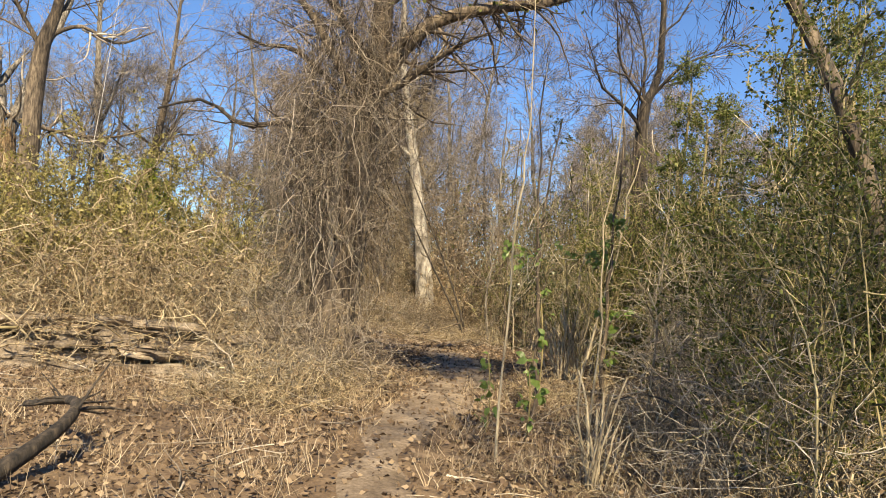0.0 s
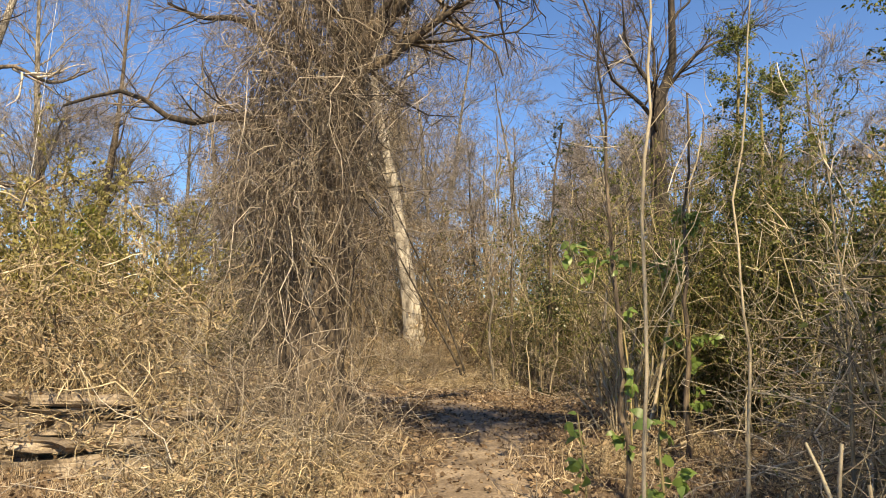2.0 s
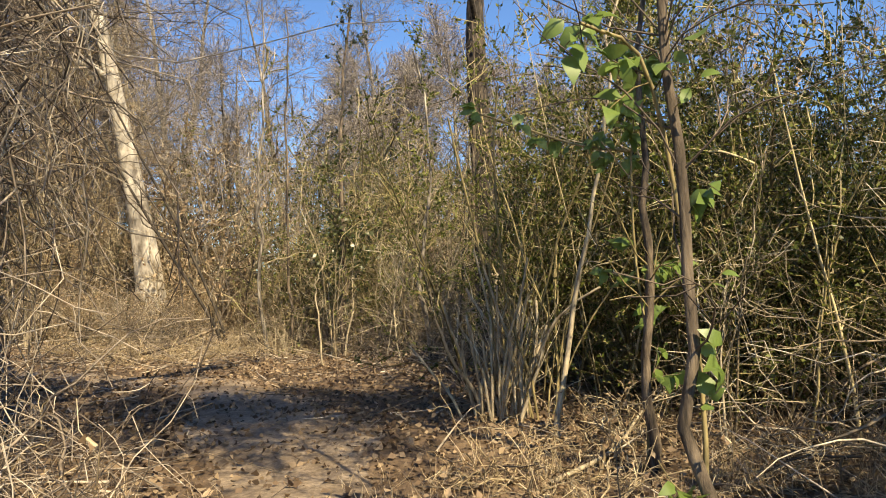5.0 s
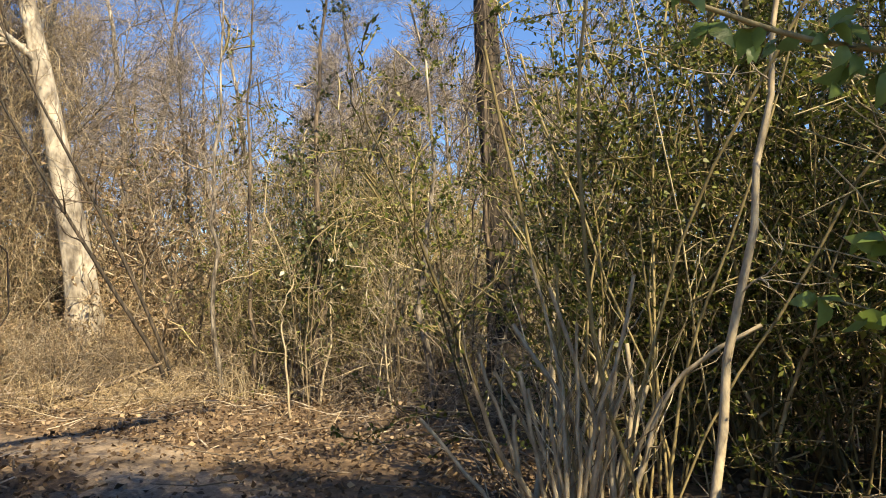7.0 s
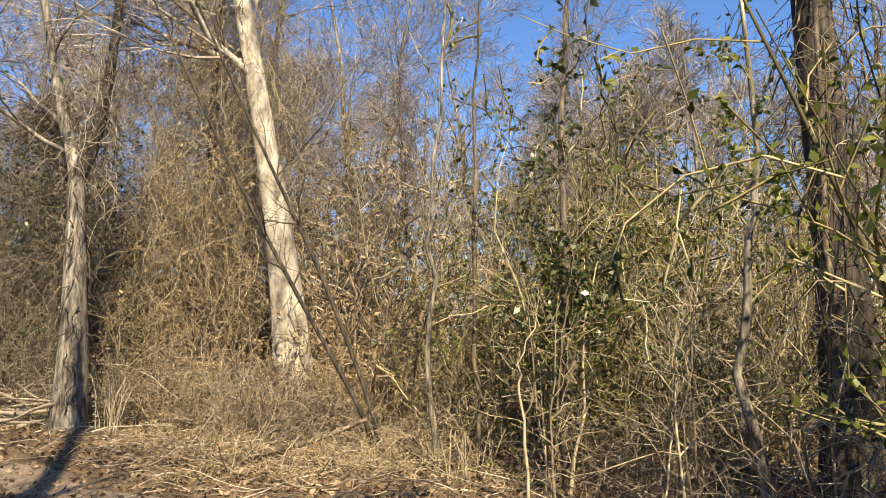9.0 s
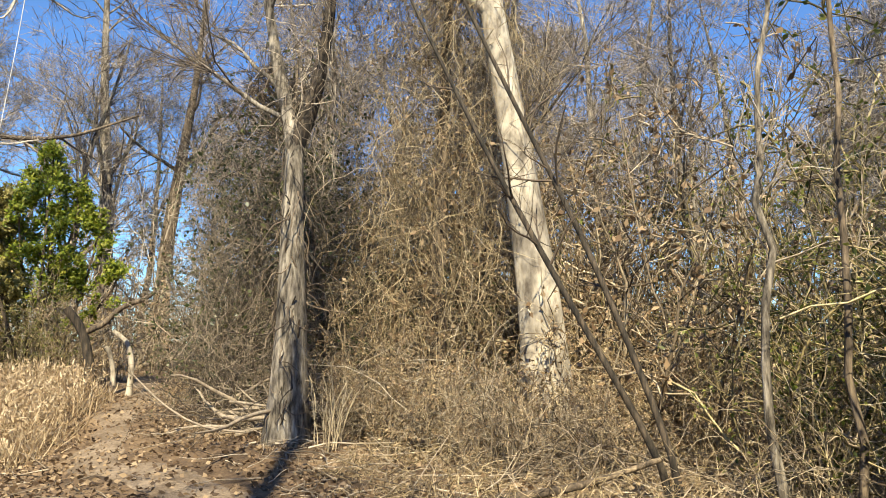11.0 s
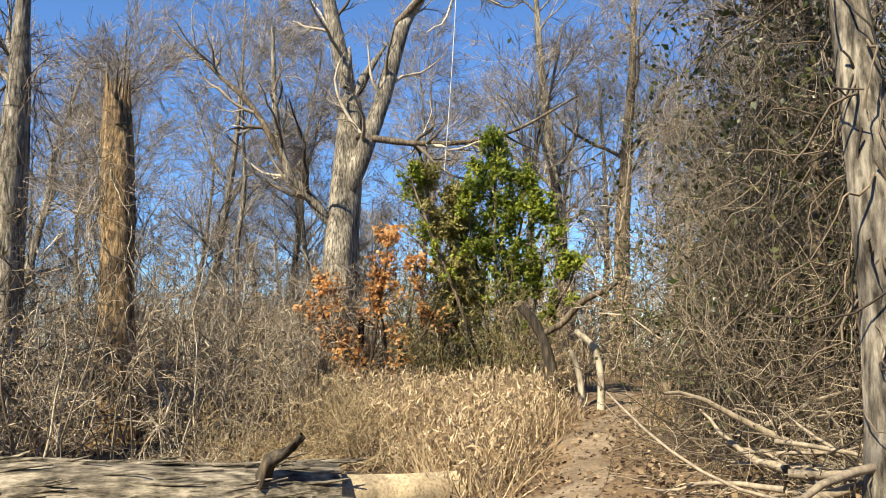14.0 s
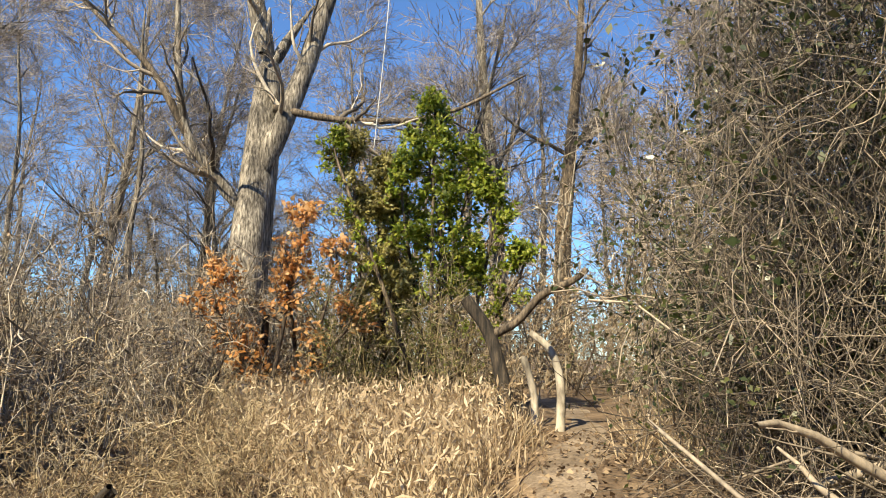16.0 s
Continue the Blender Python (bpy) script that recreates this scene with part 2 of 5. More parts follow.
def shoots(points, radii, per, lo=0.3, hi=1.0, spread=(0.5, 1.1), length=(0.3, 0.8), ratio=0.5, k=5, wobble=0.15, lift=0.05, end=0.3):
    """Side shoots on given stems: returns their points and radii."""
    n, kk, _ = points.shape
    idx = np.repeat(np.arange(n), per)
    f = RNG.uniform(lo, hi, len(idx)) * (kk - 1)
    a = np.minimum(f.astype(int), kk - 2)
    w = (f - a)[:, None]
    p = points[idx, a] * (1 - w) + points[idx, a + 1] * w
    t = unit(points[idx, a + 1] - points[idx, a])
    side = unit(np.cross(t, RNG.normal(size=t.shape)))
    ang = RNG.uniform(spread[0], spread[1], len(idx))[:, None]
    way = np.cos(ang) * t + np.sin(ang) * side
    ln = RNG.uniform(length[0], length[1], len(idx)) * (1.15 - 0.6 * f / (kk - 1))
    r = (radii[idx, a] * (1 - w[:, 0]) + radii[idx, a + 1] * w[:, 0]) * ratio
    q = grow(p, way, ln, k, wobble, lift)
    return q, taper(r, r * end, k)


def along(points, n, lo=0.0, hi=1.0):
    """Random places on stems, with the stems' direction there."""
    m, kk, _ = points.shape
    idx = RNG.integers(0, m, n)
    f = RNG.uniform(lo, hi, n) * (kk - 1)
    a = np.minimum(f.astype(int), kk - 2)
    w = (f - a)[:, None]
    return points[idx, a] * (1 - w) + points[idx, a + 1] * w, unit(points[idx, a + 1] - points[idx, a])


def curve_through(ctrl, k):
    """A smooth line of k points through a few control points."""
    c = np.array(ctrl, float)
    c = np.vstack((2 * c[0] - c[1], c, 2 * c[-1] - c[-2]))
    seg = len(c) - 3
    out = []
    for s in np.linspace(0, seg - 1e-6, k):
        i = int(s)
        u = s - i
        p0, p1, p2, p3 = c[i:i + 4]
        out.append(0.5 * (2 * p1 + (p2 - p0) * u + (2 * p0 - 5 * p1 + 4 * p2 - p3) * u * u + (3 * p1 - p0 - 3 * p2 + p3) * u ** 3))
    return np.array(out)


def trunk_tube(line, radii, sides=14, rough=0.12, flare=0.5):
    """One thick stem: swollen foot, lumps and furrows in its section."""
    k = len(line)
    v, f = tubes(line[None], np.ones((1, k)), sides)
    v = v.reshape(k, sides, 3)
    c = line[:, None, :]
    d = v - c
    ang = np.arange(sides) * 2 * np.pi / sides
    phase = RNG.uniform(0, 6.28, 4)
    z = np.linspace(0, 1, k)[:, None]
    lump = 1 + rough * (0.6 * np.sin(3 * ang + phase[0] + 2.5 * z) + 0.4 * np.sin(5 * ang + phase[1] - 3 * z) + 0.5 * np.sin(2 * ang + 9 * z + phase[2])) + RNG.normal(size=(k, sides)) * rough * 0.25
    foot = 1 + flare * np.exp(-z * 14) * (1 + 0.35 * np.sin(4 * ang + phase[3]))
    v = c + d * np.asarray(radii)[:, None, None] * (lump * foot)[:, :, None]
    return v.reshape(-1, 3), f


# ---- lie of the land ----
PATH_LINE = np.array([(-0.1, -12), (-0.2, -4), (-0.4, 2), (-0.5, 6.2), (-0.1, 10), (0.4, 13.4), (0.3, 17), (-0.8, 19.8), (-3.4, 22.1), (-6.3, 24.5), (-7.6, 26.6), (-9.2, 29.6), (-12.1, 33.8), (-16, 38)], float)


def land(x, y):
    """Height of the ground."""
    x, y = np.asarray(x, float), np.asarray(y, float)
    s = np.clip((y - 19) / 12, 0, 1)
    h = 0.42 * s * s * (3 - 2 * s)
    h = h - 0.5 * np.exp(-((x + 8.6) ** 2 + (y - 23.6) ** 2) / 6.0) + 0.2 * np.exp(-((x + 3.4) ** 2 + (y - 24.8) ** 2) / 4.0)
    h = h + 0.12 * np.exp(-((x - 3.6) ** 2 + (y - 17) ** 2) / 9.0)
    h = h + 0.5 * np.exp(-(((x + 4.6) / 2.6) ** 2 + ((y - 13) / 1.3) ** 2))
    return h + 0.035 * np.sin(1.7 * x + 0.6 * y) * np.sin(1.3 * y - 0.4 * x) + 0.02 * np.sin(4.1 * x + 1.3) * np.sin(3.7 * y)


def line_distance(x, y, line):
    p = np.stack((np.asarray(x, float), np.asarray(y, float)), axis=-1)
    best = np.full(p.shape[:-1], 1e9)
    for a, b in zip(line[:-1], line[1:]):
        ab = b - a
        u = np.clip(((p - a) @ ab) / (ab @ ab), 0, 1)
        best = np.minimum(best, np.linalg.norm(p - a - u[..., None] * ab, axis=-1))
    return best


def on_land(x, y, dz=0.0):
    return (float(x), float(y), float(land(x, y)) + dz)


def sheet(name, xs, ys, material, dz=0.0):
    gx, gy = np.meshgrid(xs, ys, indexing="ij")
    v = np.stack((gx, gy, land(gx, gy) + dz), axis=-1).reshape(-1, 3)
    nx, ny = len(xs), len(ys)
    i = (np.arange(nx - 1)[:, None] * ny + np.arange(ny - 1)[None, :]).ravel()
    f = np.stack((i, i + ny, i + ny + 1, i + 1), axis=-1)
    return part(name, [(v, f)], material)


def spaced(lo, hi, step):
    """Fine steps inside, ever wider ones out to the horizon."""
    inner = np.arange(lo, hi, step)
    out = np.array([4, 10, 20, 40, 80, 160, 320, 600, 1200])
    return np.concatenate((lo - out[::-1], inner, hi + out))


ground = tagged(sheet("ground", spaced(-24, 14, 0.3), spaced(-6, 40, 0.3), M_GROUND), "brown forest floor of soil and old leaves", "ground", kind="structure")


def footpath():
    """A worn dirt strip with ragged edges, laid on the ground."""
    line = curve_through(PATH_LINE, 260)
    d = unit(np.gradient(line, axis=0))
    side = np.stack((d[:, 1], -d[:, 0]), axis=-1)
    k = len(line)
    s = np.arange(k) * 0.21
    half = 0.34 + 0.45 * np.exp(-((line[:, 1] - 15) / 4.5) ** 2) + 0.14 * np.sin(s * 0.9) + 0.08 * np.sin(s * 3.1 + 1)
    halfr = 0.34 + 0.55 * np.exp(-((line[:, 1] - 15) / 4.5) ** 2) + 0.14 * np.sin(s * 1.1 + 2) + 0.08 * np.sin(s * 2.7)
    cols = 11
    rows = []
    for j in range(cols):
        u = j / (cols - 1) * 2 - 1
        off = np.where(u < 0, u * half, u * halfr)[:, None]
        p = line + side * off
        rows.append(np.stack((p[:, 0], p[:, 1], land(p[:, 0], p[:, 1]) + 0.018 * (1 - u * u) + 0.004 - 0.02 * abs(u) ** 6), axis=-1))
    v = np.stack(rows, axis=1).reshape(-1, 3)
    i = (np.arange(k - 1)[:, None] * cols + np.arange(cols - 1)[None, :]).ravel()
    f = np.stack((i, i + 1, i + cols + 1, i + cols), axis=-1)
    return tagged(part("path", [(v, f)], M_PATH), "narrow trodden path of pale bare dirt", "path", kind="structure")


footpath()

# ---- kinds of growth ----


def bare_tree(name, height, radius, label, bark_mat, twig_mat, limbs=11, lean=0.06, first=0.35, fine=7, at=(0, 0, 0), line=None, spread=0.36, group="", low=0.006, ends=4, rise=0.07):
    """A leafless tree: trunk, main limbs, and a crown of branches and fine twigs."""
    root = thing(name, label, "tree", at, group)
    k = 14
    if line is None:
        stem = grow(np.zeros((1, 3)) + (0, 0, -0.15), np.array([[RNG.normal() * lean, RNG.normal() * lean, 1.0]]), [height], k, 0.07, 0.05)[0]
    else:
        stem = curve_through(line, k)
    rad = radius * (1 - 0.85 * np.linspace(0, 1, k))
    part("trunk", [trunk_tube(stem, rad)], bark_mat, root)
    p, r = shoots(stem[None], rad[None], limbs, first, 0.97, (0.4, 1.0), (height * spread * 0.55, height * spread), 0.42, 8, 0.19, rise, 0.15)
    for q, w in zip(p, r):
        part("limb", [tubes(q[None], w[None], 5)], bark_mat, root)
    p2, r2 = shoots(p, r, 9, 0.1, 1.0, (0.4, 1.0), (height * 0.08, height * 0.18), 0.5, 5, 0.22, 0.05, 0.25)
    p3, r3 = shoots(p2, r2, fine, 0.1, 1.0, (0.4, 1.0), (height * 0.025, height * 0.08), 0.55, 3, 0.2, 0.05, 0.4)
    p4, r4 = shoots(p3, r3, ends, 0.1, 1.0, (0.3, 0.9), (height * 0.015, height * 0.05), 0.7, 2, 0.2, 0.05, 0.5)
    part("crown", [tubes(p2, np.maximum(r2, low), 3), tubes(p3, np.maximum(r3, low), 3), tubes(p4, np.maximum(r4, low * 0.8), 3)], twig_mat, root, kind="stuff")
    return root


def thicket(name, label, category, width, height, stems, twig_mat, leaf_mat=None, leaves=0, leaf_size=0.04, per=9, per2=6, r0=0.008, arch=0.0, upright=0.25, group="", leaf_shape=0.28, wobble=0.12, low=0.15, thin=0.0024, ends=3):
    """A stand of thin stems with side twigs, and small leaves where it keeps them."""
    root = thing(name, label, category, group=group)
    a = RNG.uniform(0, 6.28, stems)
    d = np.sqrt(RNG.uniform(0, 1, stems)) * width / 2
    base = np.stack((d * np.cos(a), d * np.sin(a), np.full(stems, -0.06)), axis=-1)
    way = np.stack((RNG.normal(size=stems) * upright, RNG.normal(size=stems) * upright, np.ones(stems)), axis=-1)
    ln = height * RNG.uniform(0.5, 1.1, stems)
    p = grow(base, way, ln, 8, wobble * 1.25, 0.02 - arch)
    if arch < 0.06:
        drift = np.linalg.norm(p[:, -1, :2] - base[:, :2], axis=-1)
        p[:, :, :2] = base[:, None, :2] + (p[:, :, :2] - base[:, None, :2]) * np.minimum(1, 0.22 * height / np.maximum(drift, 1e-6))[:, None, None]
    p[:, :, 2] = np.maximum(p[:, :, 2], -0.06)
    r = taper(RNG.lognormal(-0.1, 0.5, stems) * r0, np.full(stems, 0.0025), 8)
    p2, r2 = shoots(p, r, per, low, 1.0, (0.4, 1.35), (height * 0.1, height * 0.3), 0.6, 5, 0.32, 0.03 - arch, 0.5)
    p3, r3 = shoots(p2, r2, per2, 0.1, 1.0, (0.4, 1.3), (height * 0.04, height * 0.13), 0.7, ends, 0.36, 0.02 - arch, 0.6)
    p2[:, :, 2] = np.maximum(p2[:, :, 2], 0.0)
    r2 = np.maximum(r2, thin * RNG.lognormal(0.05, 0.45, len(r2))[:, None])
    r3 = np.maximum(r3, thin * 0.8 * RNG.lognormal(0.0, 0.4, len(r3))[:, None])
    part("brushwood", [tubes(p, r, 4), tubes(p2, r2, 3), tubes(p3, r3, 3)], twig_mat, root, kind="stuff")
    if leaf_mat is not None:
        pos, t = along(p2, leaves // 3)
        pos3, t3 = along(p3, leaves - leaves // 3)
        pos, t = np.concatenate((pos, pos3)), np.concatenate((t, t3))
        part("foliage", [blades(pos, t * 0.5 + RNG.normal(size=t.shape) * 0.6, RNG.uniform(0.6, 1.3, len(pos)) * leaf_size, leaf_shape, 0.25, 1.2)], leaf_mat, root, kind="stuff")
    return root


def hanging_vines(root, line, spread, strands, lo, hi, drop, mat, name="vine_curtain", r=0.006, sides=3, tangle=0, flat=1.0):
    """Woody vines that hang down round a stem, and a tangle between them."""
    c = curve_through(line, 40)
    i = RNG.integers(int(lo * 39), max(int(lo * 39) + 1, int(hi * 39)), strands)
    a = RNG.uniform(0, 6.28, strands)
    d = spread * np.sqrt(RNG.uniform(0.03, 1, strands))
    start = c[i] + np.stack((d * np.cos(a), d * np.sin(a) * flat, RNG.normal(size=strands) * 0.3), axis=-1)
    start[:, 2] = np.maximum(start[:, 2], 0.5)
    ln = np.minimum(RNG.uniform(drop[0], drop[1], strands), start[:, 2] + 0.05)
    way = np.stack((RNG.normal(size=strands) * 0.15, RNG.normal(size=strands) * 0.15, -np.ones(strands)), axis=-1)
    p = grow(start, way, ln, 9, 0.48, -0.24)
    pull = 0.66 + 0.34 * np.clip(p[:, :, 2:3] / np.maximum(start[:, None, 2:3], 0.5), 0, 1.1)
    p[:, :, :2] = c[0, :2] + (p[:, :, :2] - c[0, :2]) * pull
    rr = taper(RNG.uniform(0.5, 1.6, strands) * r, RNG.uniform(0.3, 0.8, strands) * r, 9)
    pieces = [tubes(p, rr, sides)]
    if tangle:
        j = RNG.integers(int(lo * 39), max(int(lo * 39) + 1, int(hi * 39)), tangle)
        a = RNG.uniform(0, 6.28, tangle)
        d = spread * np.sqrt(RNG.uniform(0.1, 1.3, tangle))
        s = c[j] + np.stack((d * np.cos(a), d * np.sin(a) * flat, RNG.normal(size=tangle) * 0.5), axis=-1)
        s[:, 2] = np.maximum(s[:, 2], 0.15)
        q = grow(s, RNG.normal(size=(tangle, 3)), RNG.uniform(0.4, 1.4, tangle), 6, 0.45, -0.06)
        q[:, :, 2] = np.maximum(q[:, :, 2], 0.03)
        pieces.append(tubes(q, taper(np.full(tangle, r * 0.6), np.full(tangle, r * 0.35), 6), 3))
    return part(name, pieces, mat, root, kind="stuff")


def put(kind_of, x, y, turn=0.0, size=1.0, tall=1.0, dz=0.0):
    m = Matrix.Translation(on_land(x, y, dz)) @ Euler((RNG.normal() * 0.03, RNG.normal() * 0.03, turn)).to_matrix().to_4x4() @ Matrix.Diagonal((size, size, size * tall, 1))
    return copy_thing(kind_of, m)


def scatter(kinds, x0, x1, y0, y1, gap, size=(0.85, 1.2), clear=1.2, keep=None, tall=(0.9, 1.15)):
    """Stands spread over a stretch of ground, clear of the path."""
    done = []
    tries = int((x1 - x0) * (y1 - y0) / (gap * gap) * 8) + 8
    for _ in range(tries):
        x, y = RNG.uniform(x0, x1), RNG.uniform(y0, y1)
        if line_distance(x, y, PATH_LINE) < clear or any((x - a) ** 2 + (y - b) ** 2 < gap * gap for a, b in done):
            continue
        if keep is not None and not keep(x, y):
            continue
        done.append((x, y))
        put(kinds[RNG.integers(len(kinds))], x, y, RNG.uniform(0, 6.28), RNG.uniform(*size), RNG.uniform(*tall))
    return done


# the patterns stand at places of their own in the wood and are copied from there
PRIVET = [thicket("privet_bush", "tall green privet bush with thin olive stems", "bush", 2.0, 4.4, 20, M_OLIVE, M_PRIVET, 10000, 0.042, 10, 4, 0.013, group="privet thicket", low=0.08, thin=0.0035, wobble=0.14) for _ in range(3)]
BARE = [thicket("bare_shrub", "leafless tan shrub with dense thin twigs", "shrub", 2.4, 3.6, 26, M_TAN, M_DRY, 1500, 0.07, 8, 4, 0.013, group="bare thicket", low=0.05, thin=0.0046, wobble=0.2) for _ in range(3)]
STRAW = [thicket("straw_shrub", "dry straw-coloured shrub of fine twigs", "shrub", 2.2, 2.6, 28, M_BUFF, M_DRY, 1700, 0.065, 8, 4, 0.01, group="straw thicket", low=0.05, arch=0.03, thin=0.0042, wobble=0.22) for _ in range(2)]
GREYS = [thicket("grey_shrub", "leafless grey-brown shrub with tangled twigs", "shrub", 2.6, 3.7, 26, M_GREYTWIG, M_DRY, 700, 0.06, 8, 4, 0.014, group="grey thicket", upright=0.35, low=0.05, thin=0.0052, wobble=0.22) for _ in range(3)]
GOLD = [thicket("yellow_green_shrub", "fine-leaved yellow-green shrub in sun", "shrub", 2.4, 4.5, 26, M_OLIVE, M_YELLOW, 6500, 0.075, 9, 4, 0.009, group="yellow-green thicket", arch=0.03, thin=0.0045) for _ in range(2)]
OLIVE = [thicket("olive_shrub", "sparse olive shrub with few small leaves", "shrub", 2.0, 4.1, 20, M_OLIVE, M_PRIVET, 1800, 0.06, 9, 4, 0.014, group="olive thicket", low=0.05, thin=0.005, wobble=0.2) for _ in range(2)]
TANGLE = [thicket("briar_tangle", "low arching tangle of dry tan briars", "briar", 2.2, 3.1, 36, M_BUFF, M_DRY, 1300, 0.06, 8, 4, 0.009, arch=0.1, upright=0.6, group="briars", wobble=0.26, low=0.05, thin=0.0048) for _ in range(2)]
LOW = [thicket("dry_bramble", "knee-high dry bramble of pale wiry stems", "bramble", 1.5, 1.5, 30, M_BUFF, M_DRY, 320, 0.05, 6, 3, 0.006, arch=0.13, upright=0.7, group="brambles", wobble=0.3, low=0.05, thin=0.0036) for _ in range(2)]
LEAFY = [thicket("vine_thicket", "brown thicket hung with vines and dull leaves", "thicket", 2.4, 5.4, 26, M_BRIAR, M_IVY, 3600, 0.07, 9, 6, 0.008, arch=0.05, upright=0.2, group="vine thicket", wobble=0.26, low=0.05, thin=0.0034) for _ in range(2)]
SWITCH = [thicket("pale_switches", "few tall pale switches with forked twigs", "saplings", 0.9, 4.2, 5, M_CANE, M_PRIVET, 140, 0.06, 8, 4, 0.011, upright=0.13, group="switches", wobble=0.13, low=0.15, thin=0.0032) for _ in range(3)]
BRUSH = [thicket("sunlit_brush", "pale sunlit brush of crooked bare twigs", "brush", 2.6, 3.9, 22, M_PALETWIG, M_DRY, 500, 0.06, 8, 4, 0.016, group="pale brush", upright=0.3, low=0.05, thin=0.0054, wobble=0.22) for _ in range(2)]
BACK = [bare_tree("back_tree", h, 0.13, "twiggy leafless small tree behind the thicket", M_GREY, M_FARTWIG, 15, 0.1, 0.15, 7, group="back wood", low=0.009, ends=3, rise=0.03, spread=0.44) for h in (8.5, 10)]
FAR = [bare_tree("far_or_shade_tree", h, 0.2, "tall leafless grey-brown tree in the far wood, or added unseen for shade", M_GREY, M_FARTWIG, 14, 0.06, 0.25, 7, group="far wood", low=0.0085, ends=3, rise=0.015, spread=0.42) for h in (15, 17, 13)]
homes = ((5.5, 7.5, PRIVET[0]), (6.8, 10.5, PRIVET[1]), (5.0, 12.8, PRIVET[2]), (3.4, 24.5, BARE[0]), (-1.8, 28.5, BARE[1]), (6.5, 23.5, BARE[2]), (-0.9, 28.0, STRAW[0]), (0.6, 27.2, STRAW[1]),
         (-17.5, 25.5, GREYS[0]), (-19.0, 27.8, GREYS[1]), (-12.0, 20.2, GREYS[2]), (-6.6, 14.9, GOLD[0]), (-8.6, 14.2, GOLD[1]), (2.3, 23.3, OLIVE[0]), (4.4, 21.8, OLIVE[1]),
         (-4.7, 12.9, TANGLE[0]), (-6.8, 12.6, TANGLE[1]), (-2.6, 10.4, LOW[0]), (-2.2, 9.6, LOW[1]), (-5.3, 27.6, LEAFY[0]), (-6.6, 29.6, LEAFY[1]), (2.6, 8.2, SWITCH[0]), (4.2, 20.6, SWITCH[1]), (4.0, 18.6, SWITCH[2]), (-3, 44, FAR[0]), (-14.5, 21.0, BRUSH[0]), (-16.0, 24.5, BRUSH[1]), (8.5, 34.0, BACK[0]), (-2.0, 37.0, BACK[1]), (6, 46, FAR[1]), (-30, 36, FAR[2]))
for hx, hy, ob in homes:
    ob.location = on_land(hx, hy)

# ---- thickets, stretch by stretch ----
scatter(PRIVET, 2.4, 7.5, 5.5, 11.5, 1.3, (0.85, 1.1), 2.0, lambda x, y: x > (3.2 if y < 6.6 else 3.7 if y < 9 else 4.6))
scatter(LOW, 2.5, 4.2, 4.8, 9.0, 0.8, (0.8, 1.15), 2.3)
scatter(PRIVET, 3.8, 8.0, 11.5, 15.2, 1.3, (0.9, 1.15), 2.6, lambda x, y: x > (4.8 if y < 13.4 else 4.2))
for px, py in ((3.7, 14.9), (4.6, 16.0), (4.6, 14.3), (5.3, 15.4), (6.0, 16.2), (4.9, 13.2)):
    put(PRIVET[int(px * 10) % 3], px, py, px * 3, 1.1)
scatter(SWITCH, 2.7, 4.6, 6.0, 12.0, 1.2, (0.7, 1.0), 1.9)
scatter(SWITCH, 2.2, 6.0, 18.6, 22.5, 1.1, (0.7, 1.0), 2.4)
scatter(OLIVE + STRAW, 1.9, 8.0, 21.6, 24.5, 1.3, (0.8, 1.05), 2.2)
scatter(BARE + OLIVE, 1.2, 10.0, 24.5, 30, 1.8, (1.2, 1.6), 2.4)
scatter(STRAW, -3.0, 1.8, 25.0, 27.4, 1.0, (0.65, 0.95), 2.0)
scatter(BARE + STRAW, -2.9, 1.6, 27.4, 31, 1.35, (1.35, 1.75), 2.4)
scatter(GOLD, -11.0, -4.6, 13.9, 15.9, 1.35, (0.85, 1.1), 2.5)
scatter(TANGLE, -9.5, -3.2, 12.1, 13.8, 1.2, (0.85, 1.1), 2.2)
scatter(LOW, -3.1, -1.4, 9.0, 12.0, 0.7, (0.55, 0.95), 1.1)
scatter(LOW, -6.5, -3.0, 8.0, 10.2, 1.3, (0.3, 0.45), 1.1)
scatter(LOW, -2.4, 5.0, 21.4, 25.5, 0.85, (0.4, 0.8), 1.4)
scatter(LOW, 1.2, 3.2, 4.5, 13, 1.1, (0.4, 0.75), 1.3)
scatter(LEAFY, -7.4, -4.0, 27.0, 31.5, 1.2, (0.8, 1.0), 1.6)
scatter(BARE + LEAFY, -3.4, -1.4, 26.4, 27.6, 1.0, (0.7, 0.9), 1.6)
scatter(GREYS + BRUSH + BRUSH, -19, -10.4, 18.5, 27.0, 1.55, (0.65, 0.95), 2.2, lambda x, y: (y < 23.2 - 0.45 * (x + 10.5)) and line_distance(x, y, np.array(((-11.4, 19.4), (-8.2, 24.8)))) > 1.1)
scatter(GREYS + BRUSH, -28, -15.8, 26.5, 36, 2.0, (0.9, 1.2), 1.8)
scatter(BRUSH + BARE, -15, -1, 33, 40, 2.1, (1.0, 1.3), 1.4, lambda x, y: x < -13.6 or x > -11.0 or y > 35)
scatter(BRUSH + BARE, -30, 14, 38, 52, 4.2, (1.7, 2.4), 1.4)
scatter(GREYS + BARE, -48, -28, 16, 46, 4.6, (1.6, 2.2), 1.4)
scatter(BARE, 10, 24, 16, 40, 4.2, (1.5, 2.2), 1.4)
scatter(GREYS + BRUSH, -34, -19, 14, 20, 3.4, (1.1, 1.6), 1.8)
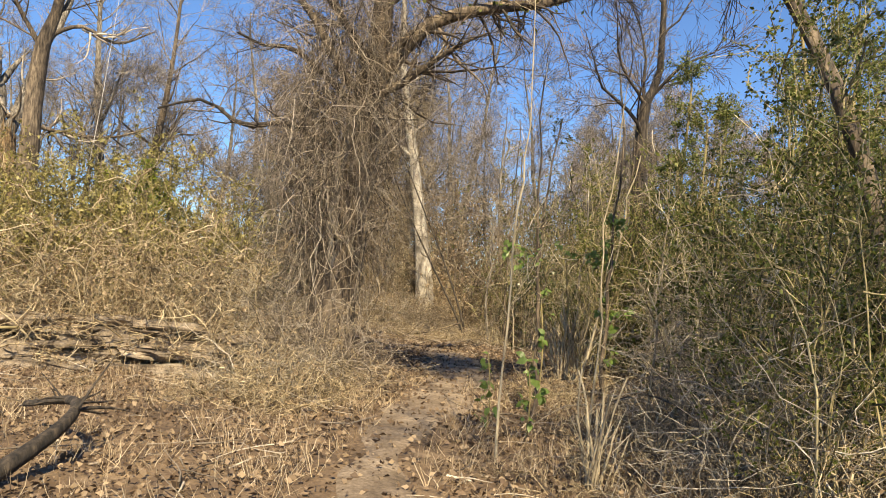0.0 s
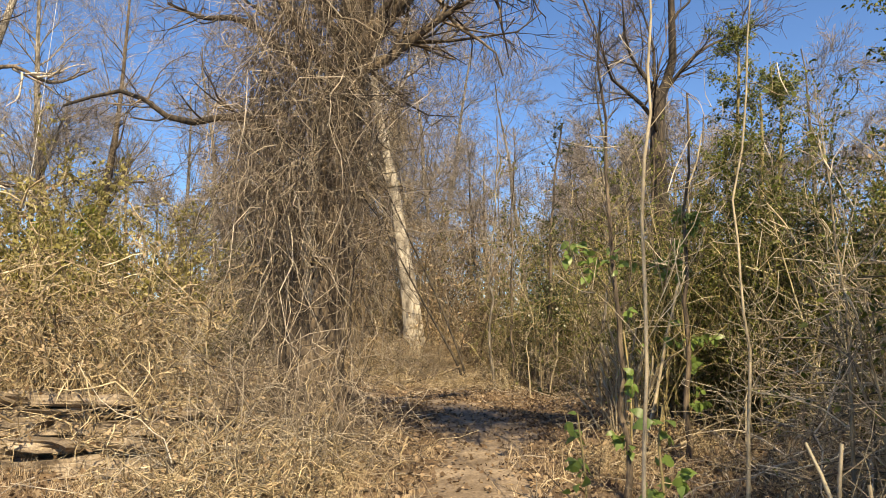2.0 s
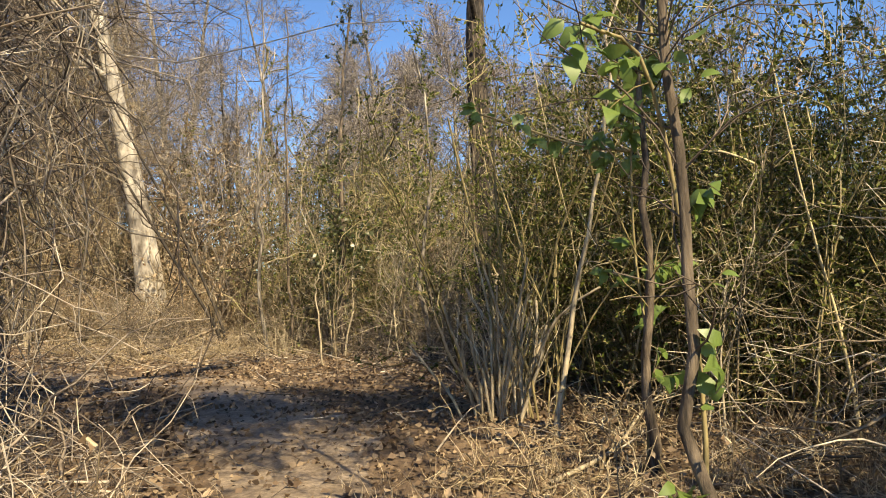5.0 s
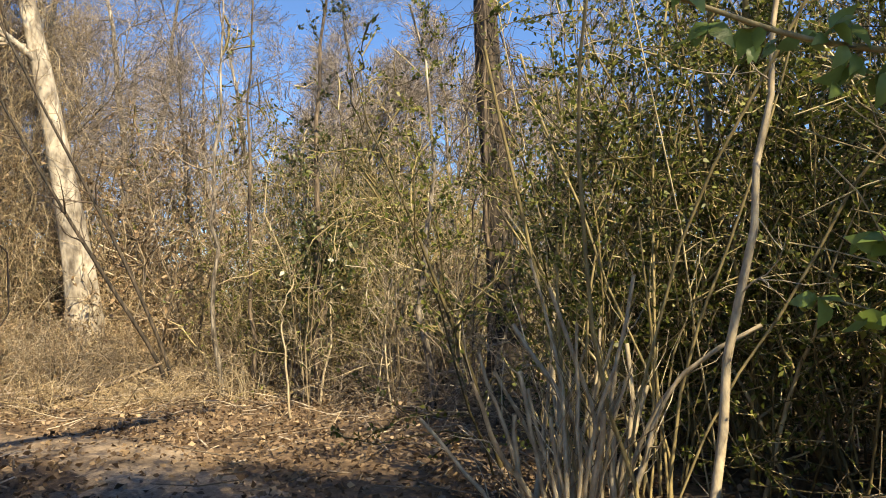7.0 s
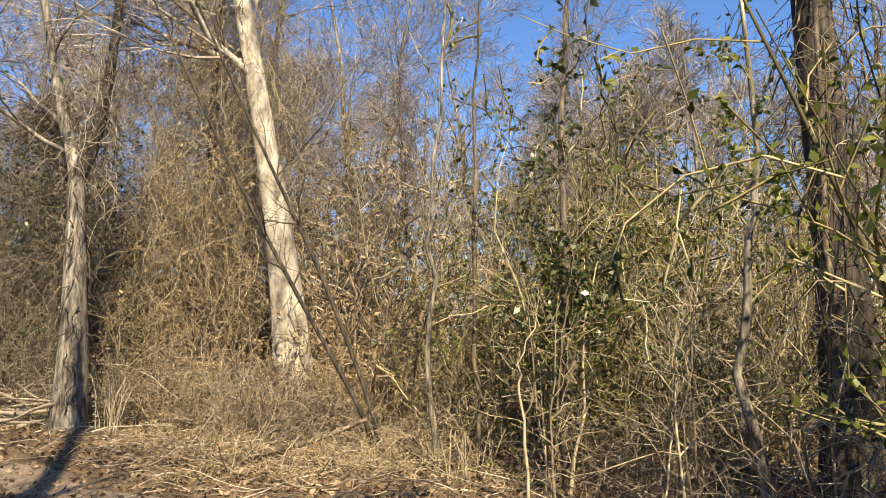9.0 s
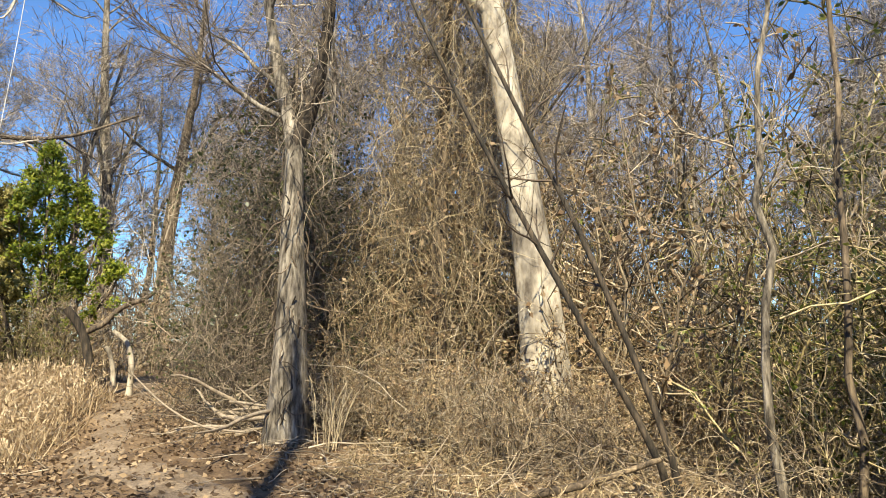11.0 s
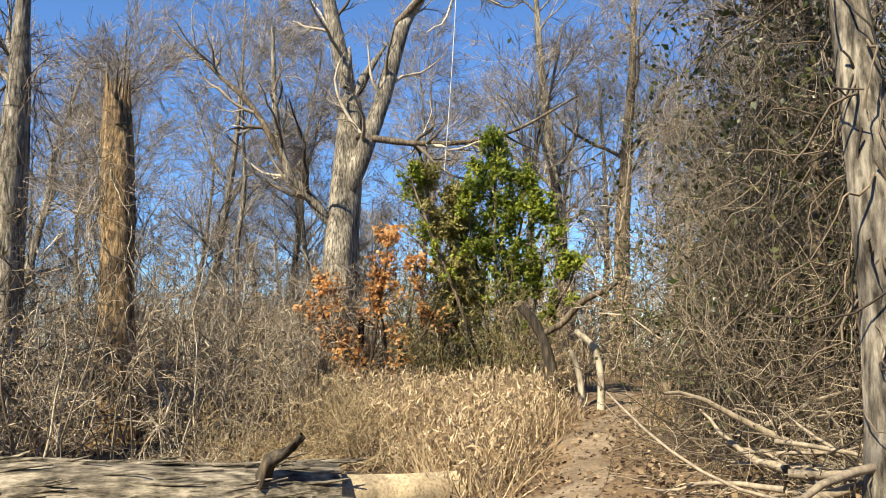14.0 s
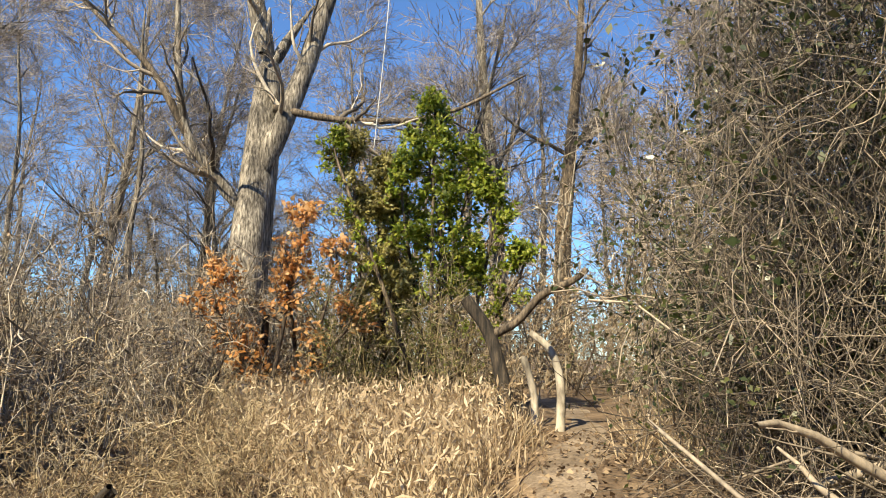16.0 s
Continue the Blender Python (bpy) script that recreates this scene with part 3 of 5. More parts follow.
scatter(BRUSH + TANGLE, -14.5, -9.9, 22.2, 26.2, 1.0, (0.45, 0.7), 2.2, lambda x, y: y > 21.2 - 1.75 * (x + 10.2) and y < 24.9 - 0.35 * (x + 9))
scatter(PRIVET + BARE, 8.5, 12, 4, 18, 2.6, (1.1, 1.35), 1.8)

# ---- far wood ----
scatter(BACK, -3.5, 15, 31, 41, 2.6, (0.8, 1.15), 3, lambda x, y: not 0.035 * y - 2.2 < x < 0.17 * y - 1.0)
scatter(BACK, -15, -4, 35, 44, 2.8, (0.7, 1.0), 3)
scatter(BACK, -44, -25, 22, 42, 4.2, (0.42, 0.62), 3)
scatter(BACK, -24, -10, 16.5, 20, 3.4, (0.5, 0.75), 3)
scatter(FAR, -16, 14, 29, 41, 3.6, (0.45, 0.68), 3, lambda x, y: x > -9 or y > 36)
scatter(FAR, -34, -22, 24, 44, 4.5, (0.5, 0.75), 3)
scatter(BARE, -3.0, 0.2, 23.9, 25.3, 0.8, (0.28, 0.45), 1.5)
scatter(FAR, -58, -24, 22, 62, 6.8, (0.8, 1.1), 3)
scatter(FAR, -24, 12, 40, 66, 5.8, (0.8, 1.15), 3)
scatter(FAR, 10, 34, 26, 56, 7.0, (0.75, 1.05), 3)
scatter(FAR, -50, -25, 15, 22, 6.0, (0.7, 1.0), 3)
# unseen trees behind the start, added to throw dappled shade on the right
for tx, ty in ((4.2, -5.0), (7.4, -3.0), (2.5, -8.5)):
    put(FAR[int(tx) % 3], tx, ty, 3 * tx, 0.75)

# ---- the trees that the path passes ----
vine_tree = bare_tree("vine_covered_tree", 13, 0.43, "large tree draped in a curtain of dead brown vines", M_BROWN, M_DARKTWIG, 9, at=on_land(-1.95, 12.6),
                      line=((0, 0, -0.2), (0.1, 0, 2), (0.3, 0.05, 4), (0.5, 0.1, 5.5), (0.5, 0.3, 8), (0.2, 0.5, 12)), first=0.45, fine=4)
v_line = ((-0.1, 0, 0), (0.05, 0, 2), (0.2, 0, 4), (0.3, 0, 6), (0.4, 0, 8))
hanging_vines(vine_tree, v_line, 0.95, 560, 0.22, 1.0, (0.5, 2.6), M_VINE, "vine_curtain", 0.0062, 3, 2600)
hanging_vines(vine_tree, ((-0.3, -0.2, 2.0), (-0.3, -0.2, 4), (-0.2, -0.2, 6)), 0.75, 340, 0.2, 1.0, (0.8, 2.6), M_VINE, "vine_curtain", 0.006, 3, 1400)
hanging_vines(vine_tree, ((0, 0, 0), (-0.05, 0, 3), (0, 0, 6)), 0.5, 140, 0.3, 1.0, (1.5, 5.5), M_GREYTWIG, "vine_ropes", 0.0062, 5)
part("climbing_stem", [trunk_tube(curve_through(((0.1, -0.3, -0.1), (0.12, -0.33, 1.2), (0.0, -0.36, 2.6), (0.2, -0.3, 4.2)), 16), np.linspace(0.11, 0.06, 16), 10, 0.12, 0.2)], M_GREY, vine_tree)
limb_r = curve_through(((0.5, 0.1, 5.0), (1.3, 0.2, 6.1), (2.4, 0.3, 6.55), (3.4, 0.4, 6.75), (4.4, 0.4, 7.1)), 12)
part("limb", [trunk_tube(limb_r, np.linspace(0.16, 0.06, 12), 8, 0.16, 0)], M_BROWN, vine_tree)
q1, w1 = shoots(limb_r[None], np.linspace(0.16, 0.06, 12)[None], 26, 0.1, 1.0, (0.6, 1.3), (0.8, 2.2), 0.3, 7, 0.2, -0.03)
q2, w2 = shoots(q1, w1, 7, 0.2, 1.0, (0.5, 1.1), (0.3, 0.8), 0.6, 5, 0.2, -0.02)
part("twig_mass", [tubes(q1, w1, 5), tubes(q2, np.maximum(w2, 0.004), 3)], M_DARKTWIG, vine_tree, kind="stuff")
for ctrl, thick in ((((0.1, 0, 3.6), (-0.9, -0.1, 4.1), (-1.7, -0.2, 4.0), (-2.4, -0.2, 4.4), (-3.2, -0.2, 4.2)), 0.06), (((0.1, 0, 4.6), (-0.9, -0.1, 5.4), (-1.5, 0, 5.5), (-2.0, 0, 5.7)), 0.055), (((0.2, 0, 5.6), (-0.6, 0, 6.6), (-1.6, 0.1, 7.6)), 0.07)):
    side_limb = curve_through(ctrl, 10)
    side_rad = np.linspace(thick, thick * 0.3, 10)
    part("limb", [trunk_tube(side_limb, side_rad, 8, 0.14, 0)], M_DARK, vine_tree)
    q1, w1 = shoots(side_limb[None], side_rad[None], 12, 0.15, 1.0, (0.5, 1.2), (0.5, 1.5), 0.4, 6, 0.22, 0.02)
    q2, w2 = shoots(q1, w1, 7, 0.2, 1.0, (0.5, 1.1), (0.2, 0.6), 0.6, 4, 0.2, 0)
    part("twig_mass", [tubes(q1, w1, 4), tubes(q2, np.maximum(w2, 0.004), 3)], M_DARKTWIG, vine_tree, kind="stuff")

white_tree = bare_tree("pale_barked_tree", 16, 0.345, "tall pale-barked tree with a smooth leaning trunk", M_PALE, M_GREYTWIG, 10, at=on_land(-0.6, 26.0),
                       line=((0, 0, -0.2), (-0.12, -0.15, 1.6), (-0.42, -0.3, 3.8), (-0.85, -0.5, 6.4), (-1.4, -0.4, 9.5), (-1.6, -0.2, 15)), first=0.55)
twin_tree = bare_tree("forked_tree", 11, 0.19, "forked grey tree with peeling flaky bark", M_GREY, M_DARKTWIG, 5, at=on_land(-3.62, 24.35),
                      line=((0, 0, -0.2), (-0.08, 0.1, 1.5), (-0.2, 0.25, 3), (-0.3, 0.38, 3.9), (-0.62, 0.5, 4.9), (-0.95, 0.6, 6.3), (-1.5, 0.7, 9)), first=0.5)
fork = curve_through(((-0.3, 0.38, 3.7), (-0.1, 0.45, 4.4), (0.08, 0.5, 5.6), (0.2, 0.6, 8.5)), 12)
part("trunk", [trunk_tube(fork, np.linspace(0.14, 0.05, 12), 10, 0.1, 0)], M_DARK, twin_tree)
hanging_vines(twin_tree, ((-0.2, 0.4, 3.6), (0.1, 0.5, 6), (0.2, 0.6, 8.5)), 0.34, 200, 0.1, 1.0, (0.5, 1.6), M_VINE, "vine_curtain", 0.007, 3, 200)
hanging_vines(twin_tree, ((0, 0, 0), (-0.08, 0.1, 1.5), (-0.3, 0.35, 4.0)), 0.2, 130, 0.25, 1.0, (0.4, 1.4), M_DARKTWIG, "creeper", 0.009, 4)

curtain = bare_tree("vine_hung_tree", 10, 0.16, "slim tree buried in tawny hanging vines", M_BROWN, M_DARKTWIG, 3, at=on_land(-2.3, 26.4), first=0.7, line=((0, 0, -0.2), (0.05, 0, 3), (0.1, 0, 6), (0.2, 0.1, 10)))
hanging_vines(curtain, ((0, 0, 0.2), (0.1, 0, 3), (0.2, 0, 6), (0.1, 0, 9)), 1.25, 620, 0.2, 1.0, (1.0, 3.5), M_BUFF, "vine_curtain", 0.0056, 3, 3000)
cl = np.stack((RNG.normal(size=2600) * 0.62, RNG.normal(size=2600) * 0.62, RNG.uniform(0.3, 8.5, 2600)), axis=-1)
part("foliage", [blades(cl, RNG.normal(size=cl.shape) - (0, 0, 0.5), RNG.uniform(0.05, 0.12, 2600), 0.22)], M_DRY, curtain, "withered tan vine leaves", kind="stuff")


# added tree: its crown stays above the view and shades the path
over = bare_tree("path_shade_tree", 9, 0.12, "slim tree added to shade the path, its crown out of view", M_BROWN, M_DARKTWIG, 24, at=on_land(4.2, 6.6), first=0.62, fine=7, spread=0.3, low=0.007,
                 line=((0, 0, -0.2), (-0.2, 0.1, 2.5), (-0.9, 0.5, 4.7), (-1.7, 1.2, 6.1), (-3.5, 2.6, 6.8)))
# unseen leaf cloud, put in to thicken the dappled shade below
ol = RNG.normal(size=(3200, 3)) * (0.8, 1.5, 0.45) + (-3.7, 2.0, 6.9)
part("foliage", [blades(ol, RNG.normal(size=ol.shape), RNG.uniform(0.06, 0.11, len(ol)), 0.3)], M_PRIVET, over, kind="stuff")
hanging_vines(over, ((-2.0, 1.4, 6.3), (-2.8, 2.0, 6.6), (-3.5, 2.6, 6.8)), 1.2, 120, 0.0, 1.0, (0.4, 1.9), M_DARKTWIG, "hanging_vine", 0.005, 3, 500)


def leaning_stems():
    root = thing("leaning_sapling", "two thin dark saplings leaning together", "sapling", on_land(0.72, 23.0))
    a = curve_through(((0.05, 0, -0.1), (-0.05, 0, 0.6), (-0.75, 0.1, 2.4), (-1.65, 0.2, 4.3), (-2.9, 0.3, 7.0)), 14)
    b = curve_through(((-0.05, 0.05, -0.1), (-0.15, 0.05, 0.5), (-1.15, 0, 2.3), (-2.0, 0, 3.9), (-3.1, 0, 6.2)), 14)
    for line in (a, b):
        part("stem", [trunk_tube(line, np.linspace(0.042, 0.014, 14), 8, 0.08, 0.2)], M_DARK, root)
    p, r = shoots(np.stack((a, b)), np.tile(np.linspace(0.06, 0.025, 14), (2, 1)), 9, 0.45, 1.0, (0.5, 1.1), (0.5, 1.4), 0.35, 6, 0.15, 0.05)
    p2, r2 = shoots(p, r, 5, 0.2, 1.0, (0.5, 1.0), (0.2, 0.5), 0.6, 4)
    for q, w in zip(p, r):
        part("branch", [tubes(q[None], w[None], 4)], M_DARKTWIG, root)
    part("twig_mass", [tubes(p2, np.maximum(r2, 0.003), 3)], M_DARKTWIG, root, kind="stuff")


leaning_stems()


def sapling(name, label, x, y, line, r0, mat, twig_mat, branches=12, reach=(0.5, 1.4), leaf_mat=None, leaves=0, leaf_size=0.06, lo=0.3):
    root = thing(name, label, "sapling", on_land(x, y))
    c = curve_through(line, 14)
    c[1:, :2] += RNG.normal(size=(13, 2)) * (0.006 + 0.6 * r0)
    rad = np.linspace(r0, r0 * 0.35, 14)
    part("stem", [trunk_tube(c, rad, 8, 0.1, 0.3)], mat, root)
    p, r = shoots(c[None], rad[None], branches, lo, 1.0, (0.5, 1.1), reach, 0.26, 6, 0.2, 0.06)
    p2, r2 = shoots(p, r, 5, 0.2, 1.0, (0.5, 1.0), (0.15, 0.5), 0.6, 4)
    for q, w in zip(p, r):
        part("branch", [tubes(q[None], w[None], 4)], twig_mat, root)
    part("twig_mass", [tubes(p2, np.maximum(r2, 0.0028), 3)], twig_mat, root, kind="stuff")
    if leaf_mat is not None:
        pos, t = along(np.concatenate((p[:, :4], p2)), leaves)
        part("foliage", [blades(pos, t * 0.5 + RNG.normal(size=t.shape) * 0.5, RNG.uniform(0.6, 1.3, leaves) * leaf_size, 0.3)], leaf_mat, root, kind="stuff")
    return root


sapling("pale_sapling", "straight pale sapling with a bleached upper stem", 1.45, 22.0, ((0, 0, -0.1), (-0.1, 0.05, 1.2), (-0.03, 0.2, 2.4), (-0.06, 0.4, 3.4), (0.08, 0.5, 4.8), (0.25, 0.9, 7.5)), 0.042, M_GREY, M_GREYTWIG, 22)
sapling("slim_sapling", "slim brown sapling beside a paler one", 1.95, 21.9, ((0, 0, -0.1), (-0.03, 0, 2), (0.02, 0.2, 4.5), (0.1, 0.4, 7)), 0.035, M_BROWN, M_GREYTWIG, 18)
dark_leaved = sapling("dark_leaved_sapling", "sapling whose middle is hidden by dark leaves", 2.65, 20.6, ((0, 0, -0.1), (0.02, 0, 2), (0.15, 0.5, 4), (0.5, 1.2, 7)), 0.06, M_BROWN, M_DARKTWIG, 22, (0.4, 1.0), M_IVY, 900, 0.07, 0.2)
dl = RNG.normal(size=(1100, 3)) * (0.3, 0.3, 0.42) + (0.05, 0.1, 1.95)
part("leaf_clump", [blades(dl, RNG.normal(size=dl.shape) - (0, 0, 0.4), RNG.uniform(0.05, 0.11, len(dl)), 0.3)], M_IVY, dark_leaved, kind="stuff")
sapling("crooked_sapling", "small bare crooked sapling of pale wood", 2.0, 19.55, ((0, 0, -0.05), (-0.06, 0, 0.9), (-0.08, 0.02, 1.3), (0.1, 0.05, 1.75)), 0.016, M_CANE, M_CANE, 5, (0.2, 0.5))
sapling("curved_sapling", "thin curved sapling with pale green bark", 3.45, 18.3, ((0, 0, -0.1), (-0.1, 0, 1.3), (-0.05, 0, 2.2), (0.1, 0.05, 2.8), (0, 0.2, 5)), 0.045, M_GREY, M_OLIVE, 16, (0.5, 1.2), M_PRIVET, 900, 0.06)
sapling("straight_sapling", "straight slender sapling next to a dark trunk", 4.8, 19.3, ((0, 0, -0.1), (0.0, 0, 1.5), (-0.05, 0, 3), (0.05, 0.1, 6)), 0.055, M_BROWN, M_DARKTWIG, 12)
big_right = bare_tree("dark_trunked_tree", 15, 0.29, "dark furrowed tree trunk with vines up one side", M_DARK, M_DARKTWIG, 8, at=on_land(5.35, 19.9), line=((0, 0, -0.2), (-0.05, 0, 2), (-0.15, 0, 5), (-0.1, 0, 7), (0.3, 0, 8.6), (0.1, 0.2, 15)), first=0.45)
hanging_vines(big_right, ((-0.1, 0, 1), (-0.1, 0, 4), (-0.1, 0, 6)), 0.38, 90, 0.1, 1.0, (0.6, 2.4), M_DARKTWIG, "vine_curtain", 0.009, 4, 120)
sapling("pale_path_sapling", "pale slender sapling close beside the path", 0.62, 7.0, ((0, 0, -0.1), (0.02, 0, 1.0), (0.05, 0, 2.3), (0.12, 0, 3.2), (0.1, 0.1, 4.6)), 0.014, M_CANE, M_CANE, 12, (0.4, 1.1))
sapling("forked_sapling", "slim forked sapling with climbing green leaves", 1.3, 9.8, ((0, 0, -0.1), (0, 0, 1.2), (-0.05, 0, 2.4), (-0.12, 0.05, 4.6)), 0.03, M_BROWN, M_DARKTWIG, 30, (0.6, 1.6))
sapling("path_sapling", "young brown sapling with sparse twigs by the path", 1.75, 8.4, ((0, 0, -0.1), (0.1, 0, 1.2), (0.1, 0.1, 2.4), (0.25, 0, 4.2)), 0.015, M_CANE, M_CANE, 10, (0.4, 1.1))
bare_tree("rough_barked_tree", 15, 0.36, "rough brown tree with a long side limb", M_BROWN, M_DARKTWIG, 5, at=on_land(-12.2, 20.7), line=((0, 0, -0.2), (0, 0, 4), (0.05, 0, 7.5), (0.5, 0, 9.5), (1.0, 0, 15)))


def cane_clump(x, y, n, tall, label, mat, name="cane_clump", wide=0.32, r=0.013, splay=0.2):
    root = thing(name, label, "shrub", on_land(x, y))
    a = RNG.uniform(0, 6.28, n)
    d = np.sqrt(RNG.uniform(0, 1, n)) * wide
    base = np.stack((d * np.cos(a), d * np.sin(a), np.full(n, -0.05)), axis=-1)
    way = np.stack((np.cos(a) * splay * d / wide + RNG.normal(size=n) * 0.07, np.sin(a) * splay * d / wide + RNG.normal(size=n) * 0.07, np.ones(n)), axis=-1)
    p = grow(base, way, tall * RNG.uniform(0.55, 1.2, n), 8, 0.1, 0.0)
    rr = taper(RNG.uniform(0.6, 1.5, n) * r, RNG.uniform(0.4, 0.9, n) * r, 8)
    for q, w in zip(p, rr):
        part("cane", [tubes(q[None], w[None], 6)], mat, root)
    p2, r2 = shoots(p, rr, 4, 0.2, 1.0, (0.4, 0.9), (0.2, 0.8), 0.4, 5, 0.15)
    part("twig_mass", [tubes(p2, r2, 3)], mat, root, kind="stuff")
    return root


cane_clump(2.45, 13.95, 30, 1.45, "clump of pale stiff canes cut at chest height", M_CANE, wide=0.3, r=0.017)
cane_clump(2.8, 13.75, 12, 3.2, "clump of tall pale canes rising through leaves", M_OLIVE, wide=0.3, r=0.012, splay=0.12)
cane_clump(1.42, 6.3, 12, 0.95, "short bundle of dry broken canes by the path", M_CANE, wide=0.12, r=0.011)
cane_clump(-3.0, 24.1, 16, 0.9, "clump of thin pale shoots at a tree foot", M_CANE, wide=0.2, r=0.008)
cane_clump(1.75, 21.4, 16, 0.55, "tuft of short pale shoots by a sapling", M_CANE, wide=0.25, r=0.006)



def vine_tangle(x, y, wide, deep, tall, n, mat, label, r=0.0044, turn=0.0, fine=3):
    """Dead wiry vines looping over one another in a heap."""
    root = thing("vine_tangle", label, "vines", on_land(x, y))
    a = RNG.uniform(0, 6.28, n)
    d = np.sqrt(RNG.uniform(0, 1, n))
    c, s = math.cos(turn), math.sin(turn)
    bx, by = d * np.cos(a) * wide, d * np.sin(a) * deep
    base = np.stack((bx * c - by * s, bx * s + by * c, RNG.uniform(0, 1, n) ** 1.6 * tall * (1.05 - 0.7 * d)), axis=-1)
    way = RNG.normal(size=(n, 3)) * (1, 1, 0.7) + (0, 0, 0.35)
    p = grow(base, way, RNG.uniform(0.5, 1.9, n), 9, 0.4, -0.09)
    ground_at = land(x + p[:, :, 0], y + p[:, :, 1]) - float(land(x, y))
    p[:, :, 2] = np.maximum(p[:, :, 2], ground_at + 0.01)
    rr = taper(RNG.lognormal(-0.1, 0.45, n) * r, np.full(n, r * 0.45), 9)
    p2, r2 = shoots(p, rr, fine, 0.1, 1.0, (0.5, 1.4), (0.12, 0.6), 0.7, 4, 0.35, -0.04)
    for q, w in zip(p[:12], rr[:12]):
        part("vine", [tubes(q[None], w[None] * 1.3, 6)], mat, root)
    part("tangle", [tubes(p[12:], rr[12:], 4), tubes(p2, np.maximum(r2, 0.002), 3)], mat, root, kind="stuff")
    return root


WIRY = "sunlit heap of dead wiry vines and twigs"
for tx, ty, wide, deep, tall, n, mat, turn in (
        (-2.3, 11.4, 0.9, 0.6, 1.4, 320, M_VINE, 0), (-1.5, 11.5, 0.7, 0.5, 0.9, 200, M_VINE, 0), (-2.3, 10.0, 0.8, 0.6, 0.6, 150, M_PALETWIG, 0.6),
        (-3.4, 12.6, 1.2, 0.6, 2.3, 320, M_PALETWIG, 0), (-4.8, 12.9, 1.2, 0.6, 1.9, 280, M_BUFF, 0), (-6.4, 13.0, 1.2, 0.6, 1.8, 260, M_BUFF, 0),
        (2.7, 5.7, 0.7, 0.9, 1.9, 240, M_PALETWIG, 0), (3.0, 7.2, 0.7, 0.9, 2.3, 260, M_TAN, 0), (3.2, 8.8, 0.7, 0.9, 2.2, 220, M_PALETWIG, 0), (3.6, 10.6, 0.6, 0.8, 1.4, 160, M_TAN, 0),
        (3.9, 17.4, 0.7, 0.9, 1.5, 180, M_TAN, 0), (3.4, 19.9, 0.8, 0.8, 1.2, 200, M_BRIAR, 0), (1.9, 22.6, 0.9, 0.7, 1.3, 220, M_TAN, 0), (-0.3, 24.2, 1.1, 0.6, 0.8, 220, M_BRIAR, 0), (-1.6, 24.9, 0.9, 0.6, 1.5, 240, M_PALETWIG, 0),
        (-3.0, 25.4, 0.7, 0.5, 1.6, 200, M_TAN, 0), (-4.7, 25.7, 0.9, 0.6, 1.2, 240, M_BRIAR, 0), (-5.9, 26.9, 0.9, 0.8, 1.8, 240, M_DARKTWIG, 0)):
    vine_tangle(tx, ty, wide, deep, tall, n, mat, WIRY, turn=turn)

# ---- log, snag and the clearing ----


def fallen_log():
    root = thing("fallen_log", "large fallen trunk with shaggy grey bark and a sawn pale end", "log", on_land(-8.9, 22.9))
    gz = 0.41
    line = curve_through(((-2.4, -3.4, gz - 0.05), (-1.2, -1.9, gz + 0.05), (-0.1, -0.7, gz + 0.02), (0.5, 0.6, gz)), 30)
    part("bark_trunk", [trunk_tube(line, np.linspace(0.42, 0.33, 30), 22, 0.06, 0)], M_LOG, root, "shaggy grey bark")
    bare = curve_through(((0.35, 0.2, gz - 0.03), (0.6, 1.1, gz - 0.08), (0.8, 1.95, gz - 0.1)), 10)
    part("bare_trunk", [trunk_tube(bare, np.linspace(0.27, 0.22, 10), 18, 0.03, 0)], M_WOOD, root, "smooth pale barkless wood")
    d = unit(bare[-1] - bare[-2])
    u = unit(np.cross(d, (0, 0, 1.0)))
    w = np.cross(u, d)
    a = np.arange(18) * 2 * np.pi / 18
    ring = bare[-1] + 0.215 * (np.cos(a)[:, None] * u + np.sin(a)[:, None] * w)
    v = np.concatenate((ring, (bare[-1] + 0.004 * d)[None]))
    bm = bmesh.new()
    vs = [bm.verts.new(c) for c in v]
    for i in range(18):
        bm.faces.new((vs[i], vs[(i + 1) % 18], vs[18]))
    me = bpy.data.meshes.new("sawn_end")
    bm.to_mesh(me)
    bm.free()
    me.materials.append(M_WOOD)
    end = new("sawn_end", me)
    end.parent = root
    n = 260
    along_log = RNG.uniform(0.02, 0.95, n) * 29
    at_i = along_log.astype(int)
    ang = RNG.uniform(-0.3, 3.5, n)
    ax = unit(line[np.minimum(at_i + 1, 29)] - line[np.maximum(at_i - 1, 0)])
    sd = unit(np.cross(ax, (0, 0, 1.0)))
    upv = np.cross(sd, ax)
    out = np.cos(ang)[:, None] * sd + np.sin(ang)[:, None] * upv
    rad = np.linspace(0.42, 0.33, 30)[at_i][:, None]
    ridge = grow(line[at_i] + out * rad * 0.99, ax, RNG.uniform(0.2, 0.7, n), 5, 0.07)
    part("loose_bark", [tubes(ridge, taper(RNG.uniform(0.012, 0.026, n), np.full(n, 0.008), 5), 4)], M_LOG, root, kind="stuff")
    stub = curve_through(((0.45, -0.2, gz + 0.2), (0.52, -0.16, gz + 0.4), (0.66, -0.06, gz + 0.5), (0.8, 0.02, gz + 0.66)), 9)
    part("branch_stub", [trunk_tube(stub, np.linspace(0.075, 0.03, 9), 10, 0.4, 0)], M_DARK, root, "dark broken branch stub")
    low = curve_through(((-0.6, 0.1, gz - 0.1), (-0.1, 0.3, gz - 0.02), (0.35, 0.35, gz - 0.05)), 8)
    part("split_wood", [trunk_tube(low, np.linspace(0.2, 0.26, 8), 14, 0.18, 0)], M_DARK, root, "dark split heartwood")


